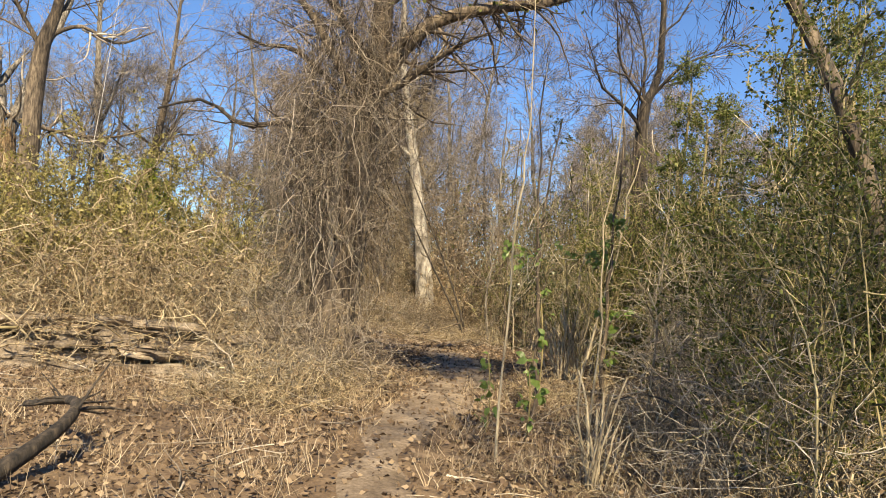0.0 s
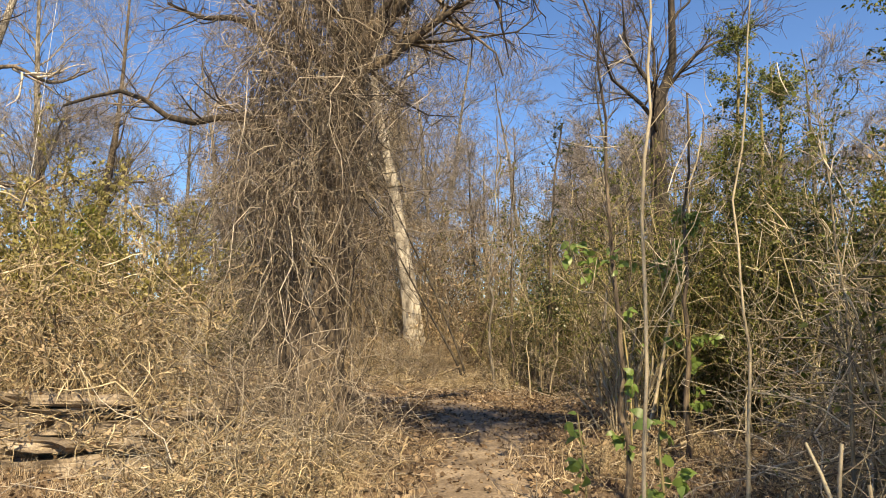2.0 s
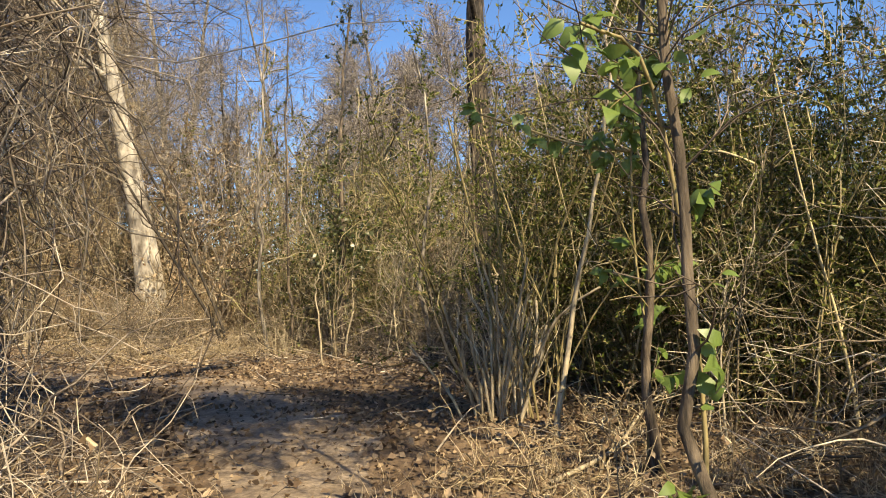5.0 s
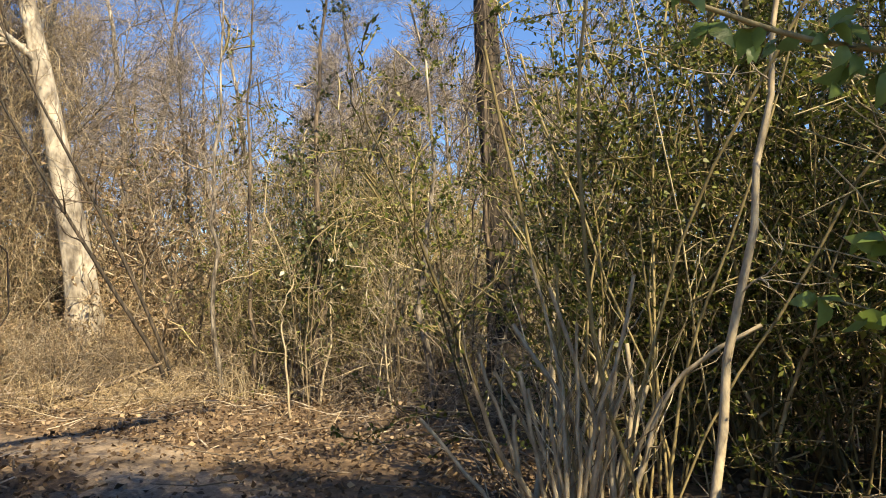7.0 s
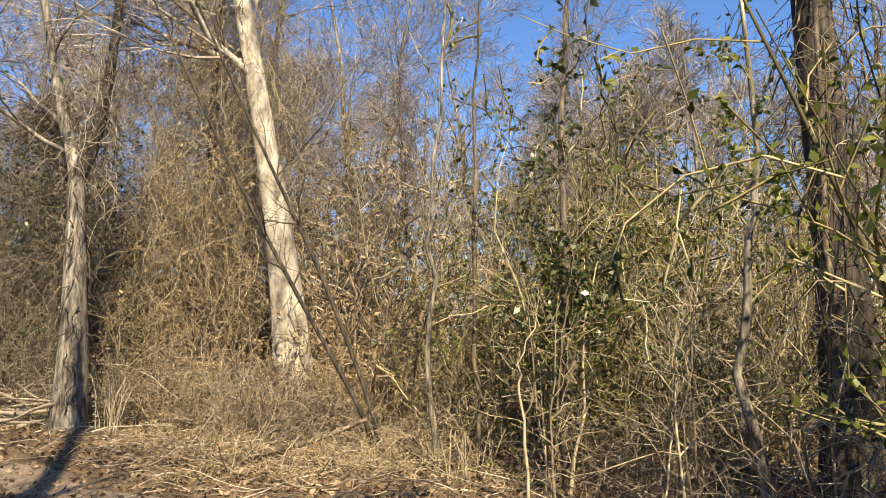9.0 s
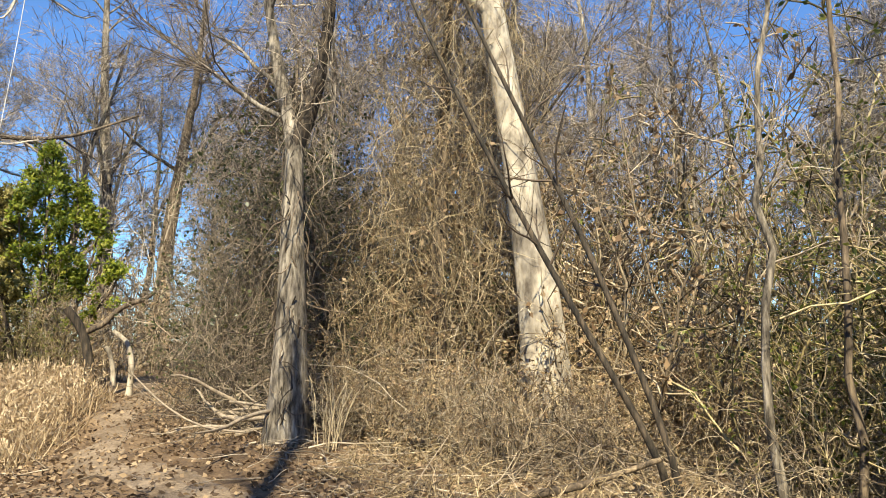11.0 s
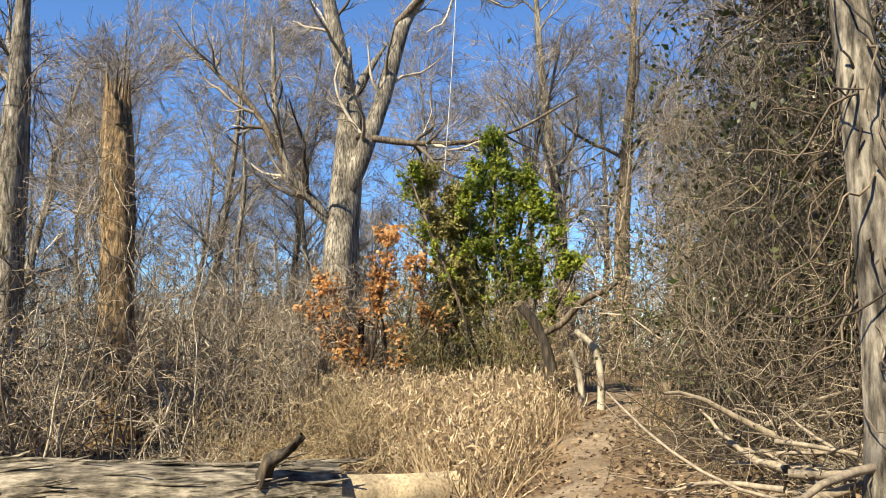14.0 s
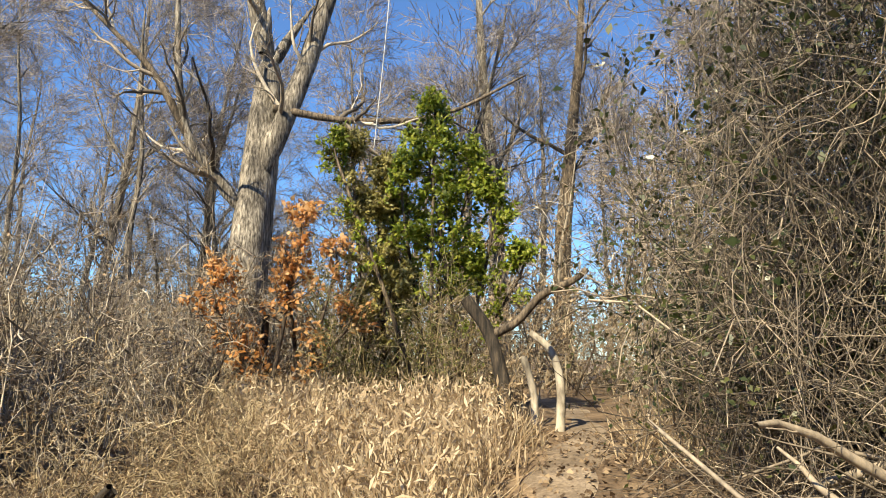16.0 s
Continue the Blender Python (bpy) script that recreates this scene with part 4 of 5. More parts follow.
fallen_log()


def snag():
    root = thing("broken_snag", "tall rotten snag with a jagged orange top", "dead tree", on_land(-13.9, 23.15))
    line = curve_through(((0.3, 0, -0.2), (0.15, 0, 1.5), (-0.2, 0.05, 3.5), (-0.5, 0.05, 5.2)), 18)
    v, f = trunk_tube(line, np.linspace(0.31, 0.215, 18), 18, 0.16, 0.3)
    v = v.reshape(18, 18, 3)
    v[-1, :, 2] += RNG.uniform(-0.25, 0.5, 18)
    v[-1, 8:12, 2] += 0.55
    part("trunk", [(v.reshape(-1, 3), f)], M_ROT, root)
    inner = np.linspace(0.2, 0.13, 6)
    part("heartwood", [trunk_tube(curve_through(((-0.3, 0.04, 4.0), (-0.45, 0.05, 4.8), (-0.52, 0.05, 5.15)), 6), inner, 12, 0.2, 0)], M_DARK, root)
    splinters = grow(line[-1] + RNG.normal(size=(14, 3)) * (0.13, 0.13, 0.05) - (0, 0, 0.2), np.tile((-0.1, 0, 1.0), (14, 1)), RNG.uniform(0.3, 1.0, 14), 4, 0.05)
    for q in splinters:
        part("splinter", [tubes(q[None], np.linspace(0.05, 0.012, 4)[None], 5)], M_ROT, root)
    hanging_vines(root, ((0.2, 0, 0.5), (-0.2, 0, 3.5), (-0.4, 0, 4.8)), 0.42, 170, 0.1, 0.9, (0.8, 2.5), M_VINE, "vine_curtain", 0.007, 3, 420)


snag()
left_tree = bare_tree("vine_wrapped_tree", 13, 0.33, "stout grey tree wrapped in dark ivy", M_GREY, M_DARKTWIG, 3, at=on_land(-16.7, 22.2), line=((0.2, 0, -0.2), (0.1, 0, 3), (0, 0, 6), (-0.1, 0, 8), (0.2, 0, 13)))
hanging_vines(left_tree, ((0.1, 0, 1), (0, 0, 4), (0, 0, 7)), 0.45, 150, 0.1, 1.0, (0.5, 2.0), M_DARKTWIG, "vine_curtain", 0.008, 3, 250)


def big_forked_tree():
    root = thing("great_forked_tree", "great old grey tree forked into two trunks", "tree", on_land(-20.2, 31.5))
    main = curve_through(((0, 0, -0.3), (0, 0, 2), (-0.35, 0.5, 5), (-0.6, 0.9, 8), (-0.7, 1.0, 9.6)), 20)
    part("trunk", [trunk_tube(main, np.concatenate((np.linspace(0.72, 0.36, 17), (0.31, 0.2, 0.04))), 20, 0.1, 0.4)], M_GREY, root)
    left = curve_through(((-0.7, 1.0, 9.2), (-0.9, 0.6, 11), (-1.2, 0.2, 13.5), (-1.5, 0, 17)), 14)
    right = curve_through(((-0.25, 0.5, 5.6), (0.15, 0.95, 7.2), (0.4, 1.5, 9), (0.7, 2.1, 11.5), (1.0, 2.8, 13), (1.6, 4.0, 18)), 18)
    prong = curve_through(((-0.6, 1.0, 9.0), (-0.3, 1.4, 10), (0.1, 1.9, 11)), 8)
    low = curve_through(((-0.3, 0.2, 4.6), (-0.8, -0.4, 5.6), (-1.3, -1.0, 6.7), (-1.45, -1.3, 8.4), (-1.4, -1.5, 11)), 14)
    knot = curve_through(((-0.5, 0.6, 9.3), (-0.6, 0.8, 10.2), (-0.65, 0.9, 10.8)), 6)
    limbs = ((left, 0.32, 0.12), (right, 0.33, 0.14), (prong, 0.22, 0.03), (low, 0.19, 0.06), (knot, 0.24, 0.03))
    for line, a, b in limbs:
        thick = np.linspace(a, b, len(line))
        thick[:2] *= (0.35, 0.8)
        part("limb", [trunk_tube(line, thick, 12, 0.09, 0)], M_GREY, root)
    ext = [curve_through(c, 12) for c in (((0.05, 0.7, 7.6), (1.6, 2.2, 7.3), (3.4, 3.8, 7.5), (5.2, 5.2, 8.6)), ((-1.3, -1.0, 6.7), (-1.9, -1.8, 8.4), (-2.8, -2.6, 9.6), (-4.6, -3.5, 11.5)), ((0.5, 1.9, 11.5), (2, 2.5, 12.5), (3.5, 3.2, 12), (5, 4, 13)))]
    rad = np.tile(np.linspace(0.12, 0.03, 12), (3, 1))
    for line, r in zip(ext, rad):
        part("limb", [tubes(line[None], r[None], 8)], M_BROWN, root)
    pts = np.stack([curve_through(c[::3] if len(c) > 8 else c, 12) for c in (left, right, low, *ext)])
    rr = np.tile(np.linspace(0.2, 0.07, 12), (6, 1))
    p, r = shoots(pts, rr, 9, 0.2, 1.0, (0.5, 1.1), (1.2, 3.5), 0.45, 8, 0.18, 0.05)
    p2, r2 = shoots(p, r, 7, 0.15, 1.0, (0.4, 1.0), (0.5, 1.5), 0.5, 6, 0.2)
    p3, r3 = shoots(p2, r2, 6, 0.15, 1.0, (0.4, 1.0), (0.2, 0.6), 0.6, 4, 0.2)
    part("crown", [tubes(p, r, 5), tubes(p2, np.maximum(r2, 0.006), 3), tubes(p3, np.maximum(r3, 0.005), 3)], M_GREYTWIG, root)


big_forked_tree()
bare_tree("tall_grey_tree", 22, 0.42, "tall grey tree with a straight trunk and high limbs", M_GREY, M_GREYTWIG, 13, at=on_land(-21.2, 43.6), line=((0, 0, -0.3), (0, 0, 5), (-0.3, 0, 9), (-0.9, 0.1, 14), (-1.2, 0, 22)), first=0.4, fine=6)
bare_tree("tall_brown_tree", 21, 0.38, "tall brown tree with rising limbs", M_BROWN, M_GREYTWIG, 13, at=on_land(-18.9, 44.6), line=((0, 0, -0.3), (0.1, 0, 5), (0.5, 0, 9), (1.0, 0.1, 14), (1.3, 0, 21)), first=0.4, fine=6)


def leafy_tree(name, label, x, y, crowns, leaf_mat, leaf_n, leaf_size, stems=5, mat=M_BROWN):
    """A small leafy tree: several stems, boughs, and clouds of single leaves."""
    root = thing(name, label, "tree", on_land(x, y))
    base = RNG.normal(size=(stems, 3)) * (0.25, 0.25, 0) - (0, 0, 0.08)
    pieces, leafs = [], []
    for cx, cy, cz, rad, share in crowns:
        b = base[RNG.integers(stems)]
        line = curve_through((b, b * 0.6 + np.array((cx, cy, cz)) * 0.4 + RNG.normal(size=3) * 0.12, (cx, cy, cz), (cx, cy, cz + rad * 0.7)), 10)
        r = np.linspace(0.05, 0.012, 10)
        part("stem", [tubes(line[None], r[None], 7)], mat, root)
        p, w = shoots(line[None], r[None], 26, 0.4, 1.0, (0.5, 1.4), (rad * 0.5, rad * 1.05), 0.4, 6, 0.15, 0.02)
        p2, w2 = shoots(p, w, 7, 0.2, 1.0, (0.5, 1.1), (rad * 0.15, rad * 0.45), 0.6, 4, 0.2)
        pieces += [tubes(p, w, 4), tubes(p2, np.maximum(w2, 0.003), 3)]
        n = int(leaf_n * share)
        pos, t = along(np.concatenate((p[:, 2:], p2)), n)
        leafs.append(broad_blades(pos + RNG.normal(size=pos.shape) * 0.03, t * 0.4 + RNG.normal(size=t.shape) * 0.5, RNG.uniform(0.6, 1.3, n) * leaf_size, 0.27, 1.6))
    part("twig_mass", pieces, mat if mat is M_OLIVE else M_DARKTWIG, root, kind="stuff")
    part("foliage", leafs, leaf_mat, root, kind="stuff")
    return root


leafy_tree("evergreen_tree", "small glossy evergreen tree with bright green leaves", -12.9, 30.6,
           ((0.05, 0.05, 5.0, 0.8, 0.1), (0.0, 0.0, 4.3, 1.0, 0.17), (-0.4, -0.3, 3.7, 1.0, 0.14), (0.45, 0.5, 3.9, 1.0, 0.15), (0.8, 0.8, 3.2, 0.95, 0.13), (0.1, 0.2, 3.1, 1.1, 0.15), (1.2, 1.1, 2.4, 0.65, 0.09), (-1.2, -1.2, 4.5, 0.5, 0.07)), M_GREEN, 14000, 0.1)
leafy_tree("yellowing_bush", "olive bush with thinning yellow-green leaves", -13.8, 30.1, ((-0.3, -0.3, 4.3, 0.85, 0.22), (0.2, 0.2, 3.9, 0.8, 0.22), (0.0, 0.1, 3.1, 0.95, 0.32), (0.3, 0.1, 2.0, 0.9, 0.24)), M_YELLOW, 12000, 0.085)
leafy_tree("orange_leaved_bush", "bush holding withered orange leaves", -14.4, 28.5, ((0.2, 0.2, 2.9, 0.7, 0.2), (0.1, 0.1, 2.1, 0.8, 0.2), (-0.7, -0.8, 1.8, 0.8, 0.25), (0.8, 0.8, 1.4, 0.7, 0.12), (-0.3, -0.3, 0.9, 0.7, 0.13), (0.7, 0.6, 2.4, 0.6, 0.1)), M_ORANGE, 2300, 0.11)


leafy_tree("tall_privet", "tall dark evergreen privet above the thicket", 5.3, 10.8, ((-0.4, -0.3, 3.6, 1.2, 0.25), (0.3, 0.2, 4.8, 1.3, 0.3), (-0.1, 0.1, 6.0, 1.1, 0.25), (1.0, 0.5, 5.4, 1.1, 0.2)), M_PRIVET, 12000, 0.055, mat=M_OLIVE)
leafy_tree("tall_privet", "tall dark evergreen privet above the thicket", 7.2, 12.6, ((-0.4, -0.3, 3.8, 1.2, 0.25), (0.3, 0.2, 5.0, 1.4, 0.3), (-0.1, 0.1, 6.4, 1.2, 0.25), (1.0, 0.5, 5.6, 1.2, 0.2)), M_PRIVET, 9000, 0.06, mat=M_OLIVE)
leafy_tree("tall_privet", "tall dark evergreen privet above the thicket", 4.9, 14.6, ((-0.4, -0.3, 3.6, 1.1, 0.25), (0.3, 0.2, 4.6, 1.2, 0.3), (-0.1, 0.1, 5.6, 1.0, 0.25), (0.8, 0.5, 5.0, 1.0, 0.2)), M_PRIVET, 12000, 0.05, mat=M_OLIVE)
vine_mass = bare_tree("smothered_tree", 6.0, 0.11, "small tree smothered in dark vines and leaves", M_BROWN, M_DARKTWIG, 5, at=on_land(-5.0, 26.9), line=((0, 0, -0.2), (0, 0, 2), (0.1, 0, 4), (0.1, 0, 6)), first=0.5)
hanging_vines(vine_mass, ((0, 0, 0.3), (0, 0, 2.5), (0, 0, 4.9)), 1.35, 620, 0.2, 1.0, (0.6, 2.4), M_BRIAR, "vine_curtain", 0.0048, 3, 2600)
vm = RNG.normal(size=(3600, 3)) * (0.75, 0.75, 0.95) + (0, 0, 3.8)
part("foliage", [blades(vm, RNG.normal(size=vm.shape), RNG.uniform(0.05, 0.1, 3600), 0.3)], M_IVY, vine_mass, kind="stuff")


for bx, by, bs in ((-13.6, 29.6, 0.75), (-12.5, 30.3, 0.8), (-14.9, 29.2, 0.7), (-11.9, 31.0, 0.7), (-14.2, 30.6, 0.95)):
    put(OLIVE[0] if bs > 0.72 else BARE[0], bx, by, bx, bs)


def stub_tree():
    root = thing("stub_tree", "short dark broken tree with one crooked branch", "dead tree", on_land(-10.1, 28.9))
    a = curve_through(((0.15, 0.1, -0.1), (0.05, 0.05, 0.7), (-0.1, -0.05, 1.35), (-0.35, -0.25, 1.8)), 12)
    b = curve_through(((-0.08, -0.03, 1.3), (0.2, 0.2, 1.5), (0.45, 0.4, 1.85), (0.8, 0.65, 2.05), (0.95, 0.75, 2.2)), 12)
    part("trunk", [trunk_tube(a, np.linspace(0.11, 0.08, 12), 10, 0.1, 0.4)], M_DARK, root)
    part("branch", [trunk_tube(b, np.linspace(0.065, 0.04, 12), 9, 0.08, 0)], M_BROWN, root)


stub_tree()


def bent_stem(x, y, line, r, label):
    root = thing("bent_stump", label, "stump", on_land(x, y))
    c = curve_through(line, 12)
    part("stem", [trunk_tube(c, np.linspace(r, r * 0.7, 12), 10, 0.16, 0.3)], M_PALE, root)


bent_stem(-9.9, 29.95, ((0.1, 0, -0.1), (0.12, 0, 0.6), (0.0, -0.05, 1.1), (-0.25, -0.2, 1.35)), 0.065, "pale bent stump beyond the grass")
bent_stem(-10.5, 30.25, ((0.1, 0, -0.1), (0.05, 0, 0.5), (-0.05, -0.05, 0.9), (-0.1, -0.1, 1.0)), 0.065, "pale bent stump beyond the grass")
post = thing("charred_post", "dark broken stem among orange leaves", "stump", on_land(-14.9, 28.6))
part("stem", [trunk_tube(curve_through(((0, 0, -0.1), (0.02, 0, 0.7), (-0.05, 0, 1.2), (-0.02, 0, 1.7)), 9), np.linspace(0.08, 0.06, 9), 8, 0.15, 0.2)], M_DARK, post)

rope = thing("hanging_rope", "thin white rope hanging from a high limb", "rope", (-15.9, 32.5, 0))
part("line", [tubes(curve_through(((-0.35, -0.2, 6.2), (-0.15, -0.1, 8.8), (0.0, 0, 11.5), (0.25, 0.1, 15.5)), 12)[None], np.full((1, 12), 0.011), 6)], M_ROPE, rope)


def brush_pile():
    root = thing("brush_pile", "heap of pale fallen branches under the forked tree", "branches", on_land(-4.3, 25.1))
    n = 26
    base = RNG.normal(size=(n, 3)) * (0.6, 0.45, 0.0) + np.array((0.1, 0, 0.12)) + np.stack((np.zeros(n), np.zeros(n), RNG.uniform(0, 0.35, n)), axis=-1)
    way = np.stack((RNG.choice((-1, 1), n) + RNG.normal(size=n) * 0.3, RNG.normal(size=n) * 0.6, RNG.uniform(-0.1, 0.3, n)), axis=-1)
    p = grow(base - unit(way) * 0.5, way, RNG.uniform(0.7, 2.3, n), 8, 0.14)
    p[:, :, 2] = np.clip(p[:, :, 2], 0.03, 0.75)
    r = taper(RNG.uniform(0.01, 0.048, n), RNG.uniform(0.006, 0.016, n), 8)
    for q, w in zip(p, r):
        part("branch", [tubes(q[None], w[None], 6)], M_GREYTWIG, root)
    p2, r2 = shoots(p, r, 5, 0.3, 1.0, (0.4, 1.0), (0.2, 0.7), 0.4, 5, 0.2)
    p2[:, :, 2] = np.maximum(p2[:, :, 2], 0.01)
    part("twig_mass", [tubes(p2, np.maximum(r2, 0.003), 3)], M_GREYTWIG, root, kind="stuff")


brush_pile()


def fallen_branch(x, y, ctrl, r, label, mat):
    root = thing("fallen_branch", label, "branch", on_land(x, y))
    c = curve_through(ctrl, 12)
    part("stem", [trunk_tube(c, np.linspace(r, r * 0.4, 12), 8, 0.1, 0)], mat, root)
    p, w = shoots(c[None], np.linspace(r, r * 0.4, 12)[None], 9, 0.2, 1.0, (0.4, 1.0), (0.2, 0.8), 0.4, 5, 0.15, 0)
    p[:, :, 2] = np.maximum(p[:, :, 2], 0.01)
    part("twig_mass", [tubes(p, np.maximum(w, 0.003), 4)], mat, root, kind="stuff")


fallen_branch(-0.6, 22.6, ((-1.4, -0.2, 0.04), (-0.5, 0, 0.08), (0.4, 0.2, 0.22), (1.2, 0.3, 0.5)), 0.06, "brown fallen bough on the leaf litter", M_BROWN)
fallen_branch(-2.6, 5.6, ((-0.5, -0.6, 0.05), (-0.3, 0.1, 0.35), (-0.5, 0.7, 0.45), (-1.2, 1.2, 0.3)), 0.07, "dark bent dead branch beside the path", M_DARK)
fallen_branch(2.6, 12.2, ((-0.8, -0.4, 0.05), (0, 0, 0.1), (0.6, 0.4, 0.3), (1.2, 0.6, 0.45)), 0.018, "thin pale fallen branch in dry leaves", M_CANE)


def ledge():
    """Low outcrop of stacked flat stones."""
    root = thing("stone_ledge", "low outcrop of weathered tan sandstone slabs", "rocks", on_land(-4.2, 11.4, -0.1))
    for i in range(54):
        level = i % 6
        w, d, h = RNG.uniform(0.6, 1.9), RNG.uniform(0.5, 0.95), RNG.uniform(0.1, 0.17)
        cx, cy, cz = RNG.uniform(-3.3, 1.9 - 0.12 * level), 0.11 * level + RNG.normal() * 0.13, 0.05 + level * 0.125
        bm = bmesh.new()
        bmesh.ops.create_cube(bm, size=1.0)
        bmesh.ops.subdivide_edges(bm, edges=bm.edges[:], cuts=3, use_grid_fill=True)
        seed = RNG.uniform(0, 50)
        for v in bm.verts:
            n = noise.noise_vector(Vector((v.co.x * 2.6, v.co.y * 2.2, v.co.z * 1.2)) + Vector((seed, 0, 0)))
            c = Vector((v.co.x * (1 - 0.25 * abs(v.co.y)), v.co.y, v.co.z)) + n * 0.2
            v.co = Vector((c.x * w, c.y * d, c.z * h))
        bmesh.ops.transform(bm, matrix=pose(cx, cy, cz, RNG.normal() * 3, RNG.normal() * 2.5, RNG.normal() * 9), verts=bm.verts)
        me = bpy.data.meshes.new("slab")
        bm.to_mesh(me)
        bm.free()
        me.materials.append(M_STONE)
        ob = new("slab", me)
        ob.parent = root


ledge()


def broad_vine(x, y, line, n, size, label, spread=0.35, leaf_mat=M_BROAD):
    """A climbing vine with broad pointed leaves."""
    root = thing("leafy_vine", label, "vine", on_land(x, y))
    c = curve_through(line, 14)
    p, r = shoots(c[None], np.linspace(0.012, 0.006, 14)[None], 16, 0.1, 1.0, (0.6, 1.4), (spread * 0.5, spread * 1.4), 0.5, 5, 0.2, 0.0)
    part("stem", [tubes(c[None], np.linspace(0.012, 0.006, 14)[None], 6), tubes(p, np.maximum(r, 0.002), 4)], M_OLIVE, root)
    pos, t = along(p, n, 0.2)
    way = t * 0.4 + RNG.normal(size=t.shape) * 0.4 - np.array((0.1, 0.2, 0.4))
    ln = RNG.uniform(0.6, 1.3, n) * size
    for i in range(n):
        part("leaf", [broad_blades(pos[i:i + 1], way[i:i + 1], ln[i:i + 1], 0.3)], leaf_mat, root)


broad_vine(-2.6, 2.9, ((0, 0, 0), (0.2, 0, 0.8), (0.55, -0.02, 1.25), (0.95, -0.05, 1.32)), 16, 0.11, "dark-leaved sprig arching beside the path", 0.1, M_IVY)
broad_vine(1.0, 7.9, ((0, 0, 0), (0.02, 0, 0.4), (0, 0, 0.75), (0.03, 0, 1.0)), 34, 0.12, "young plant with broad fresh green leaves", 0.18)
broad_vine(0.6, 8.35, ((0, 0, 0), (0.02, 0, 0.4), (-0.03, 0, 0.9)), 30, 0.11, "young plant with broad fresh green leaves", 0.15)
broad_vine(1.35, 9.85, ((0, 0, 0), (0.05, 0, 0.8), (-0.02, 0, 1.6), (-0.2, -0.05, 2.2), (-0.5, -0.1, 2.3)), 80, 0.1, "green vine climbing a slim sapling", 0.3)
broad_vine(2.66, 11.9, ((0, 0, 0), (0.05, 0, 0.8), (0.05, 0.1, 1.6), (0, 0, 2.4), (0.15, 0, 3.0)), 190, 0.12, "broad-leaved green vine on a sapling", 0.35)
broad_vine(2.5, 11.95, ((0.2, 0, 2.3), (-0.2, 0.1, 2.35), (-0.6, 0.25, 2.5), (-1.0, 0.4, 2.65)), 46, 0.11, "arching spray of fresh green leaves", 0.12)
sapling("shaded_sapling", "shaded sapling carrying a leafy green vine", 2.66, 11.85, ((0, 0, -0.1), (0.02, 0, 1.2), (0.05, 0, 2.4), (0.2, 0, 4.5)), 0.04, M_BROWN, M_OLIVE, 10)
sapling("slanting_sapling", "pale slanting stem rising through the privet", 2.75, 12.9, ((-0.25, 0, -0.1), (0, 0, 1.2), (0.3, -0.05, 2.6), (0.6, -0.1, 4.2)), 0.026, M_CANE, M_CANE, 5, (0.3, 0.7))

# ---- grass and litter ----


def tufts(name, label, spots, per, tall, wide, mat, lean=0.35, blade=0.012):
    n = len(spots) * per
    base = np.repeat(spots, per, axis=0) + np.concatenate((RNG.normal(size=(n, 2)) * wide, np.zeros((n, 1))), axis=1)
    base[:, 2] = land(base[:, 0], base[:, 1]) - 0.01
    way = np.stack((RNG.normal(size=n) * lean, RNG.normal(size=n) * lean, np.ones(n)), axis=-1)
    ln = RNG.uniform(0.3, 1.1, n) * tall * (0.75 + 0.35 * np.sin(base[:, 0] * 2.3 + 1.1 * np.sin(base[:, 1] * 1.7)) * np.sin(base[:, 1] * 1.9))
    p = grow(base, way, ln, 4, 0.16, -0.02)
    side = unit(np.stack((RNG.normal(size=n), RNG.normal(size=n), np.zeros(n)), axis=-1))[:, None, :]
    w = (blade * np.array([1.0, 0.9, 0.6, 0.12]))[None, :, None] * RNG.uniform(0.6, 1.4, n)[:, None, None]
    v = np.stack((p - side * w * 0.5, p + side * w * 0.5), axis=2).reshape(-1, 3)
    i = (np.arange(n)[:, None] * 8 + np.arange(3)[None, :] * 2).ravel()
    f = np.stack((i, i + 1, i + 3, i + 2), axis=-1)
    return tagged(part(name, [(v, f)], mat), label, "grass", kind="stuff")


def spots_in(n, x0, x1, y0, y1, keep):
    x, y = RNG.uniform(x0, x1, n * 4), RNG.uniform(y0, y1, n * 4)
    ok = keep(x, y)
    x, y = x[ok][:n], y[ok][:n]
    return np.stack((x, y, np.zeros(len(x))), axis=-1)


tufts("tall_grass", "dense stand of tall dry golden grass", spots_in(1250, -15.5, -7.6, 23.4, 29.8, lambda x, y: (line_distance(x, y, PATH_LINE) > 0.7) & (y > 24.7 - 0.45 * (x + 8.4)) & (y < 29.6 + 0.1 * (x + 9))), 11, 0.78, 0.16, M_GRASS, 0.8, 0.02)
gs = spots_in(7000, -15.0, -7.8, 23.8, 29.4, lambda x, y: (line_distance(x, y, PATH_LINE) > 0.75) & (y > 24.8 - 0.45 * (x + 8.4)) & (y < 29.4 + 0.1 * (x + 9)))
gs[:, 2] = land(gs[:, 0], gs[:, 1]) + RNG.uniform(0.15, 0.72, len(gs))
tagged(part("grass_heads", [blades(gs, RNG.normal(size=gs.shape) * (0.6, 0.6, 1.0), RNG.uniform(0.07, 0.16, len(gs)), 0.1)], M_GRASS), "pale dry blades and seed heads of grass", "grass", kind="stuff")
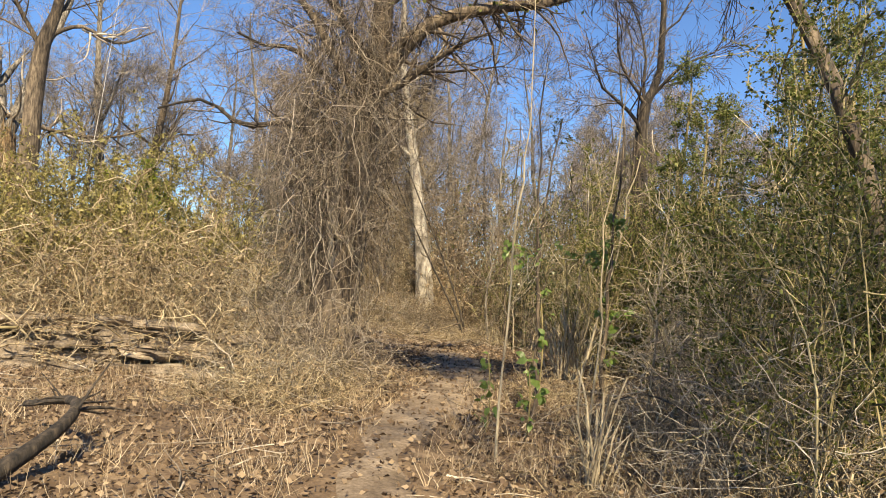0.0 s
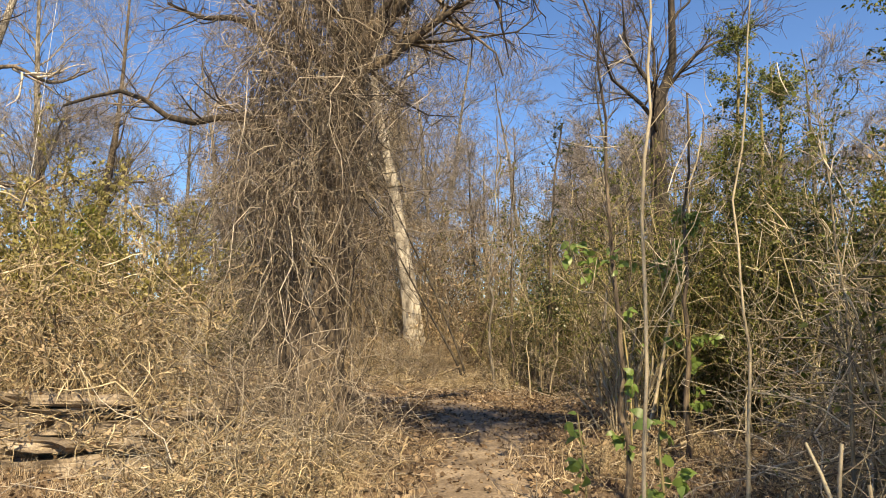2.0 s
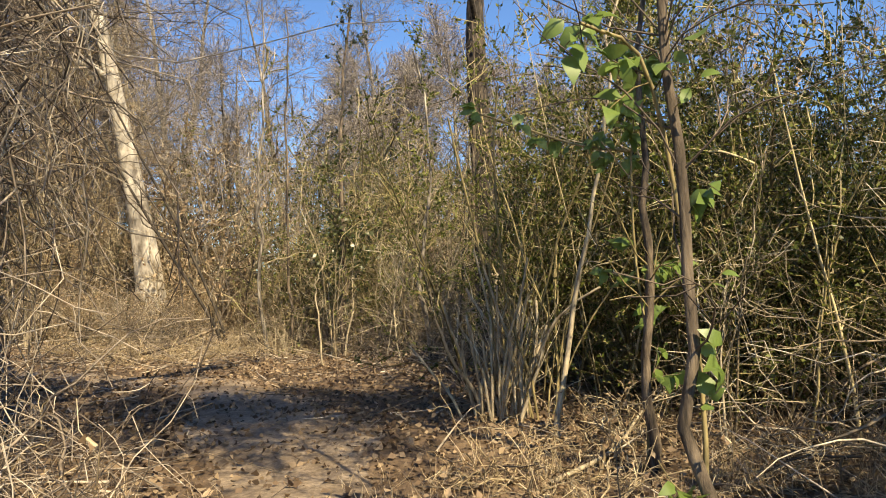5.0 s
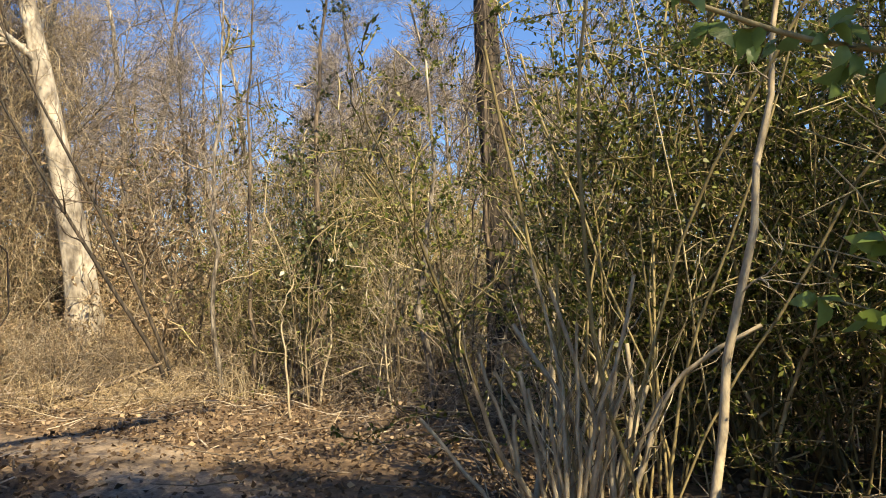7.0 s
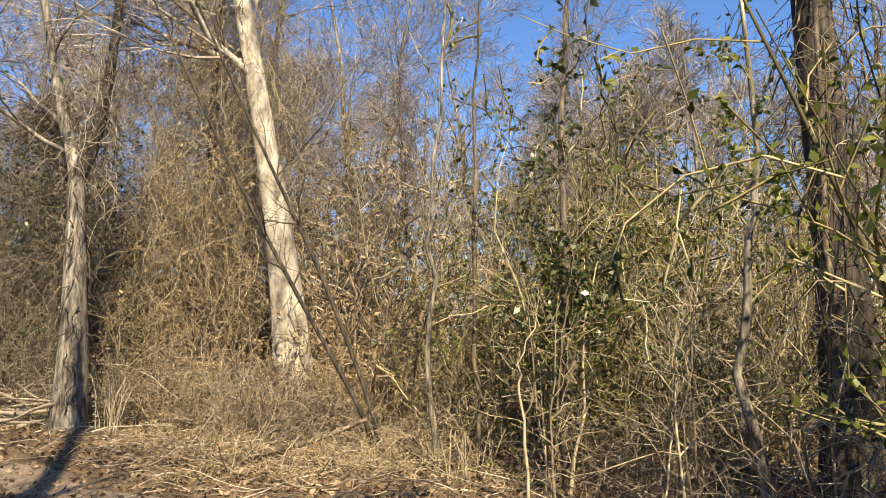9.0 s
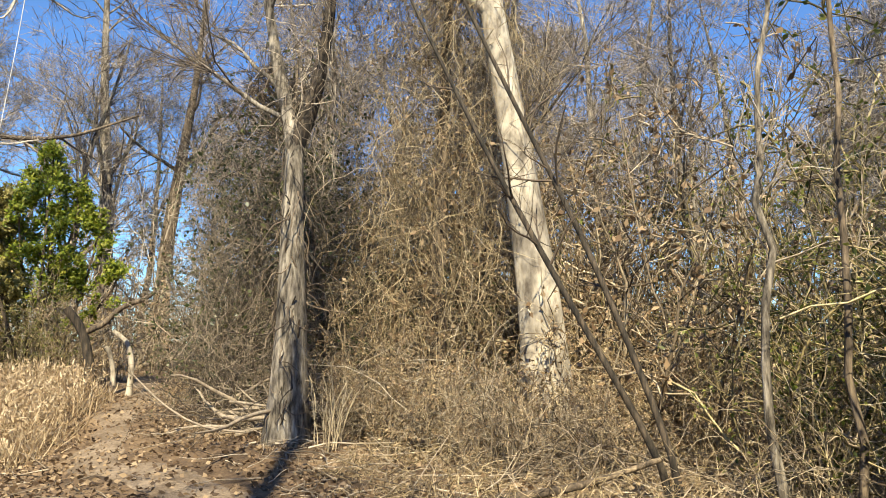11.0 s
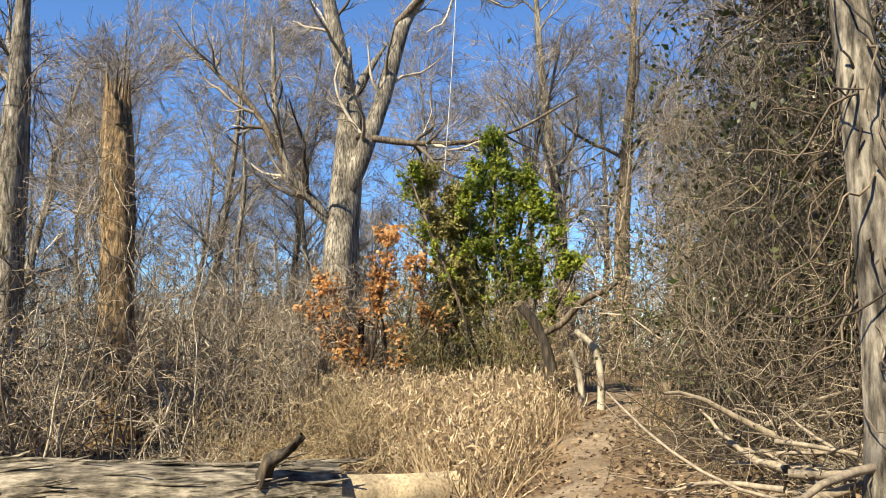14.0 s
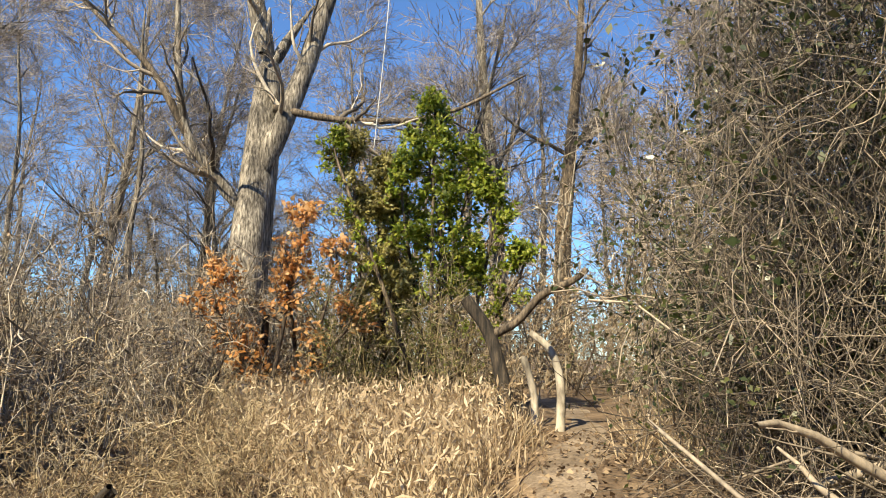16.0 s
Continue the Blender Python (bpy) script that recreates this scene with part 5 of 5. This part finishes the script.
tufts("dry_grass", "short dry tan grass beside the path", spots_in(1500, -7, 5, 3.2, 12.5, lambda x, y: line_distance(x, y, PATH_LINE) > 0.34), 11, 0.36, 0.06, M_GRASS, 0.6, 0.006)
tufts("wood_grass", "sparse dry grass on the woodland floor", spots_in(700, -9, 5, 18.5, 27, lambda x, y: line_distance(x, y, PATH_LINE) > 0.9), 8, 0.25, 0.08, M_GRASS, 0.6, 0.007)


def litter(name, label, n, x0, x1, y0, y1, size, on_path):
    pts = spots_in(n, x0, x1, y0, y1, lambda x, y: (line_distance(x, y, PATH_LINE) > 0.55) | (RNG.random(len(x)) < on_path))
    pts[:, 2] = land(pts[:, 0], pts[:, 1]) + RNG.uniform(0.004, 0.05, len(pts))
    way = np.stack((RNG.normal(size=len(pts)), RNG.normal(size=len(pts)), RNG.normal(size=len(pts)) * 0.3), axis=-1)
    return tagged(part(name, [blades(pts, way, RNG.uniform(0.5, 1.4, len(pts)) * size, 0.33, 0.35)], M_LITTER), label, "leaves", kind="stuff")


litter("leaf_litter", "carpet of dry brown fallen leaves", 46000, -8, 7, 3, 17, 0.062, 0.45)
litter("leaf_litter", "carpet of dry brown fallen leaves", 54000, -16, 7, 17, 30, 0.066, 0.6)


def ground_sticks(n, x0, x1, y0, y1):
    pts = spots_in(n, x0, x1, y0, y1, lambda x, y: line_distance(x, y, PATH_LINE) > 0.6)
    pts[:, 2] = land(pts[:, 0], pts[:, 1]) + RNG.uniform(0.01, 0.06, len(pts))
    way = np.stack((RNG.normal(size=len(pts)), RNG.normal(size=len(pts)), RNG.normal(size=len(pts)) * 0.12), axis=-1)
    p = grow(pts, way, RNG.uniform(0.2, 1.0, len(pts)), 5, 0.12)
    return tagged(part("fallen_sticks", [tubes(p, taper(RNG.uniform(0.004, 0.013, len(pts)), np.full(len(pts), 0.003), 5), 4)], M_GREYTWIG), "scattered grey fallen sticks and twigs", "sticks", kind="stuff")


ground_sticks(900, -6, 6, 4, 17)
ground_sticks(1100, -10, 6, 17, 28)
ground_sticks(700, -4, 4, 20.5, 26)
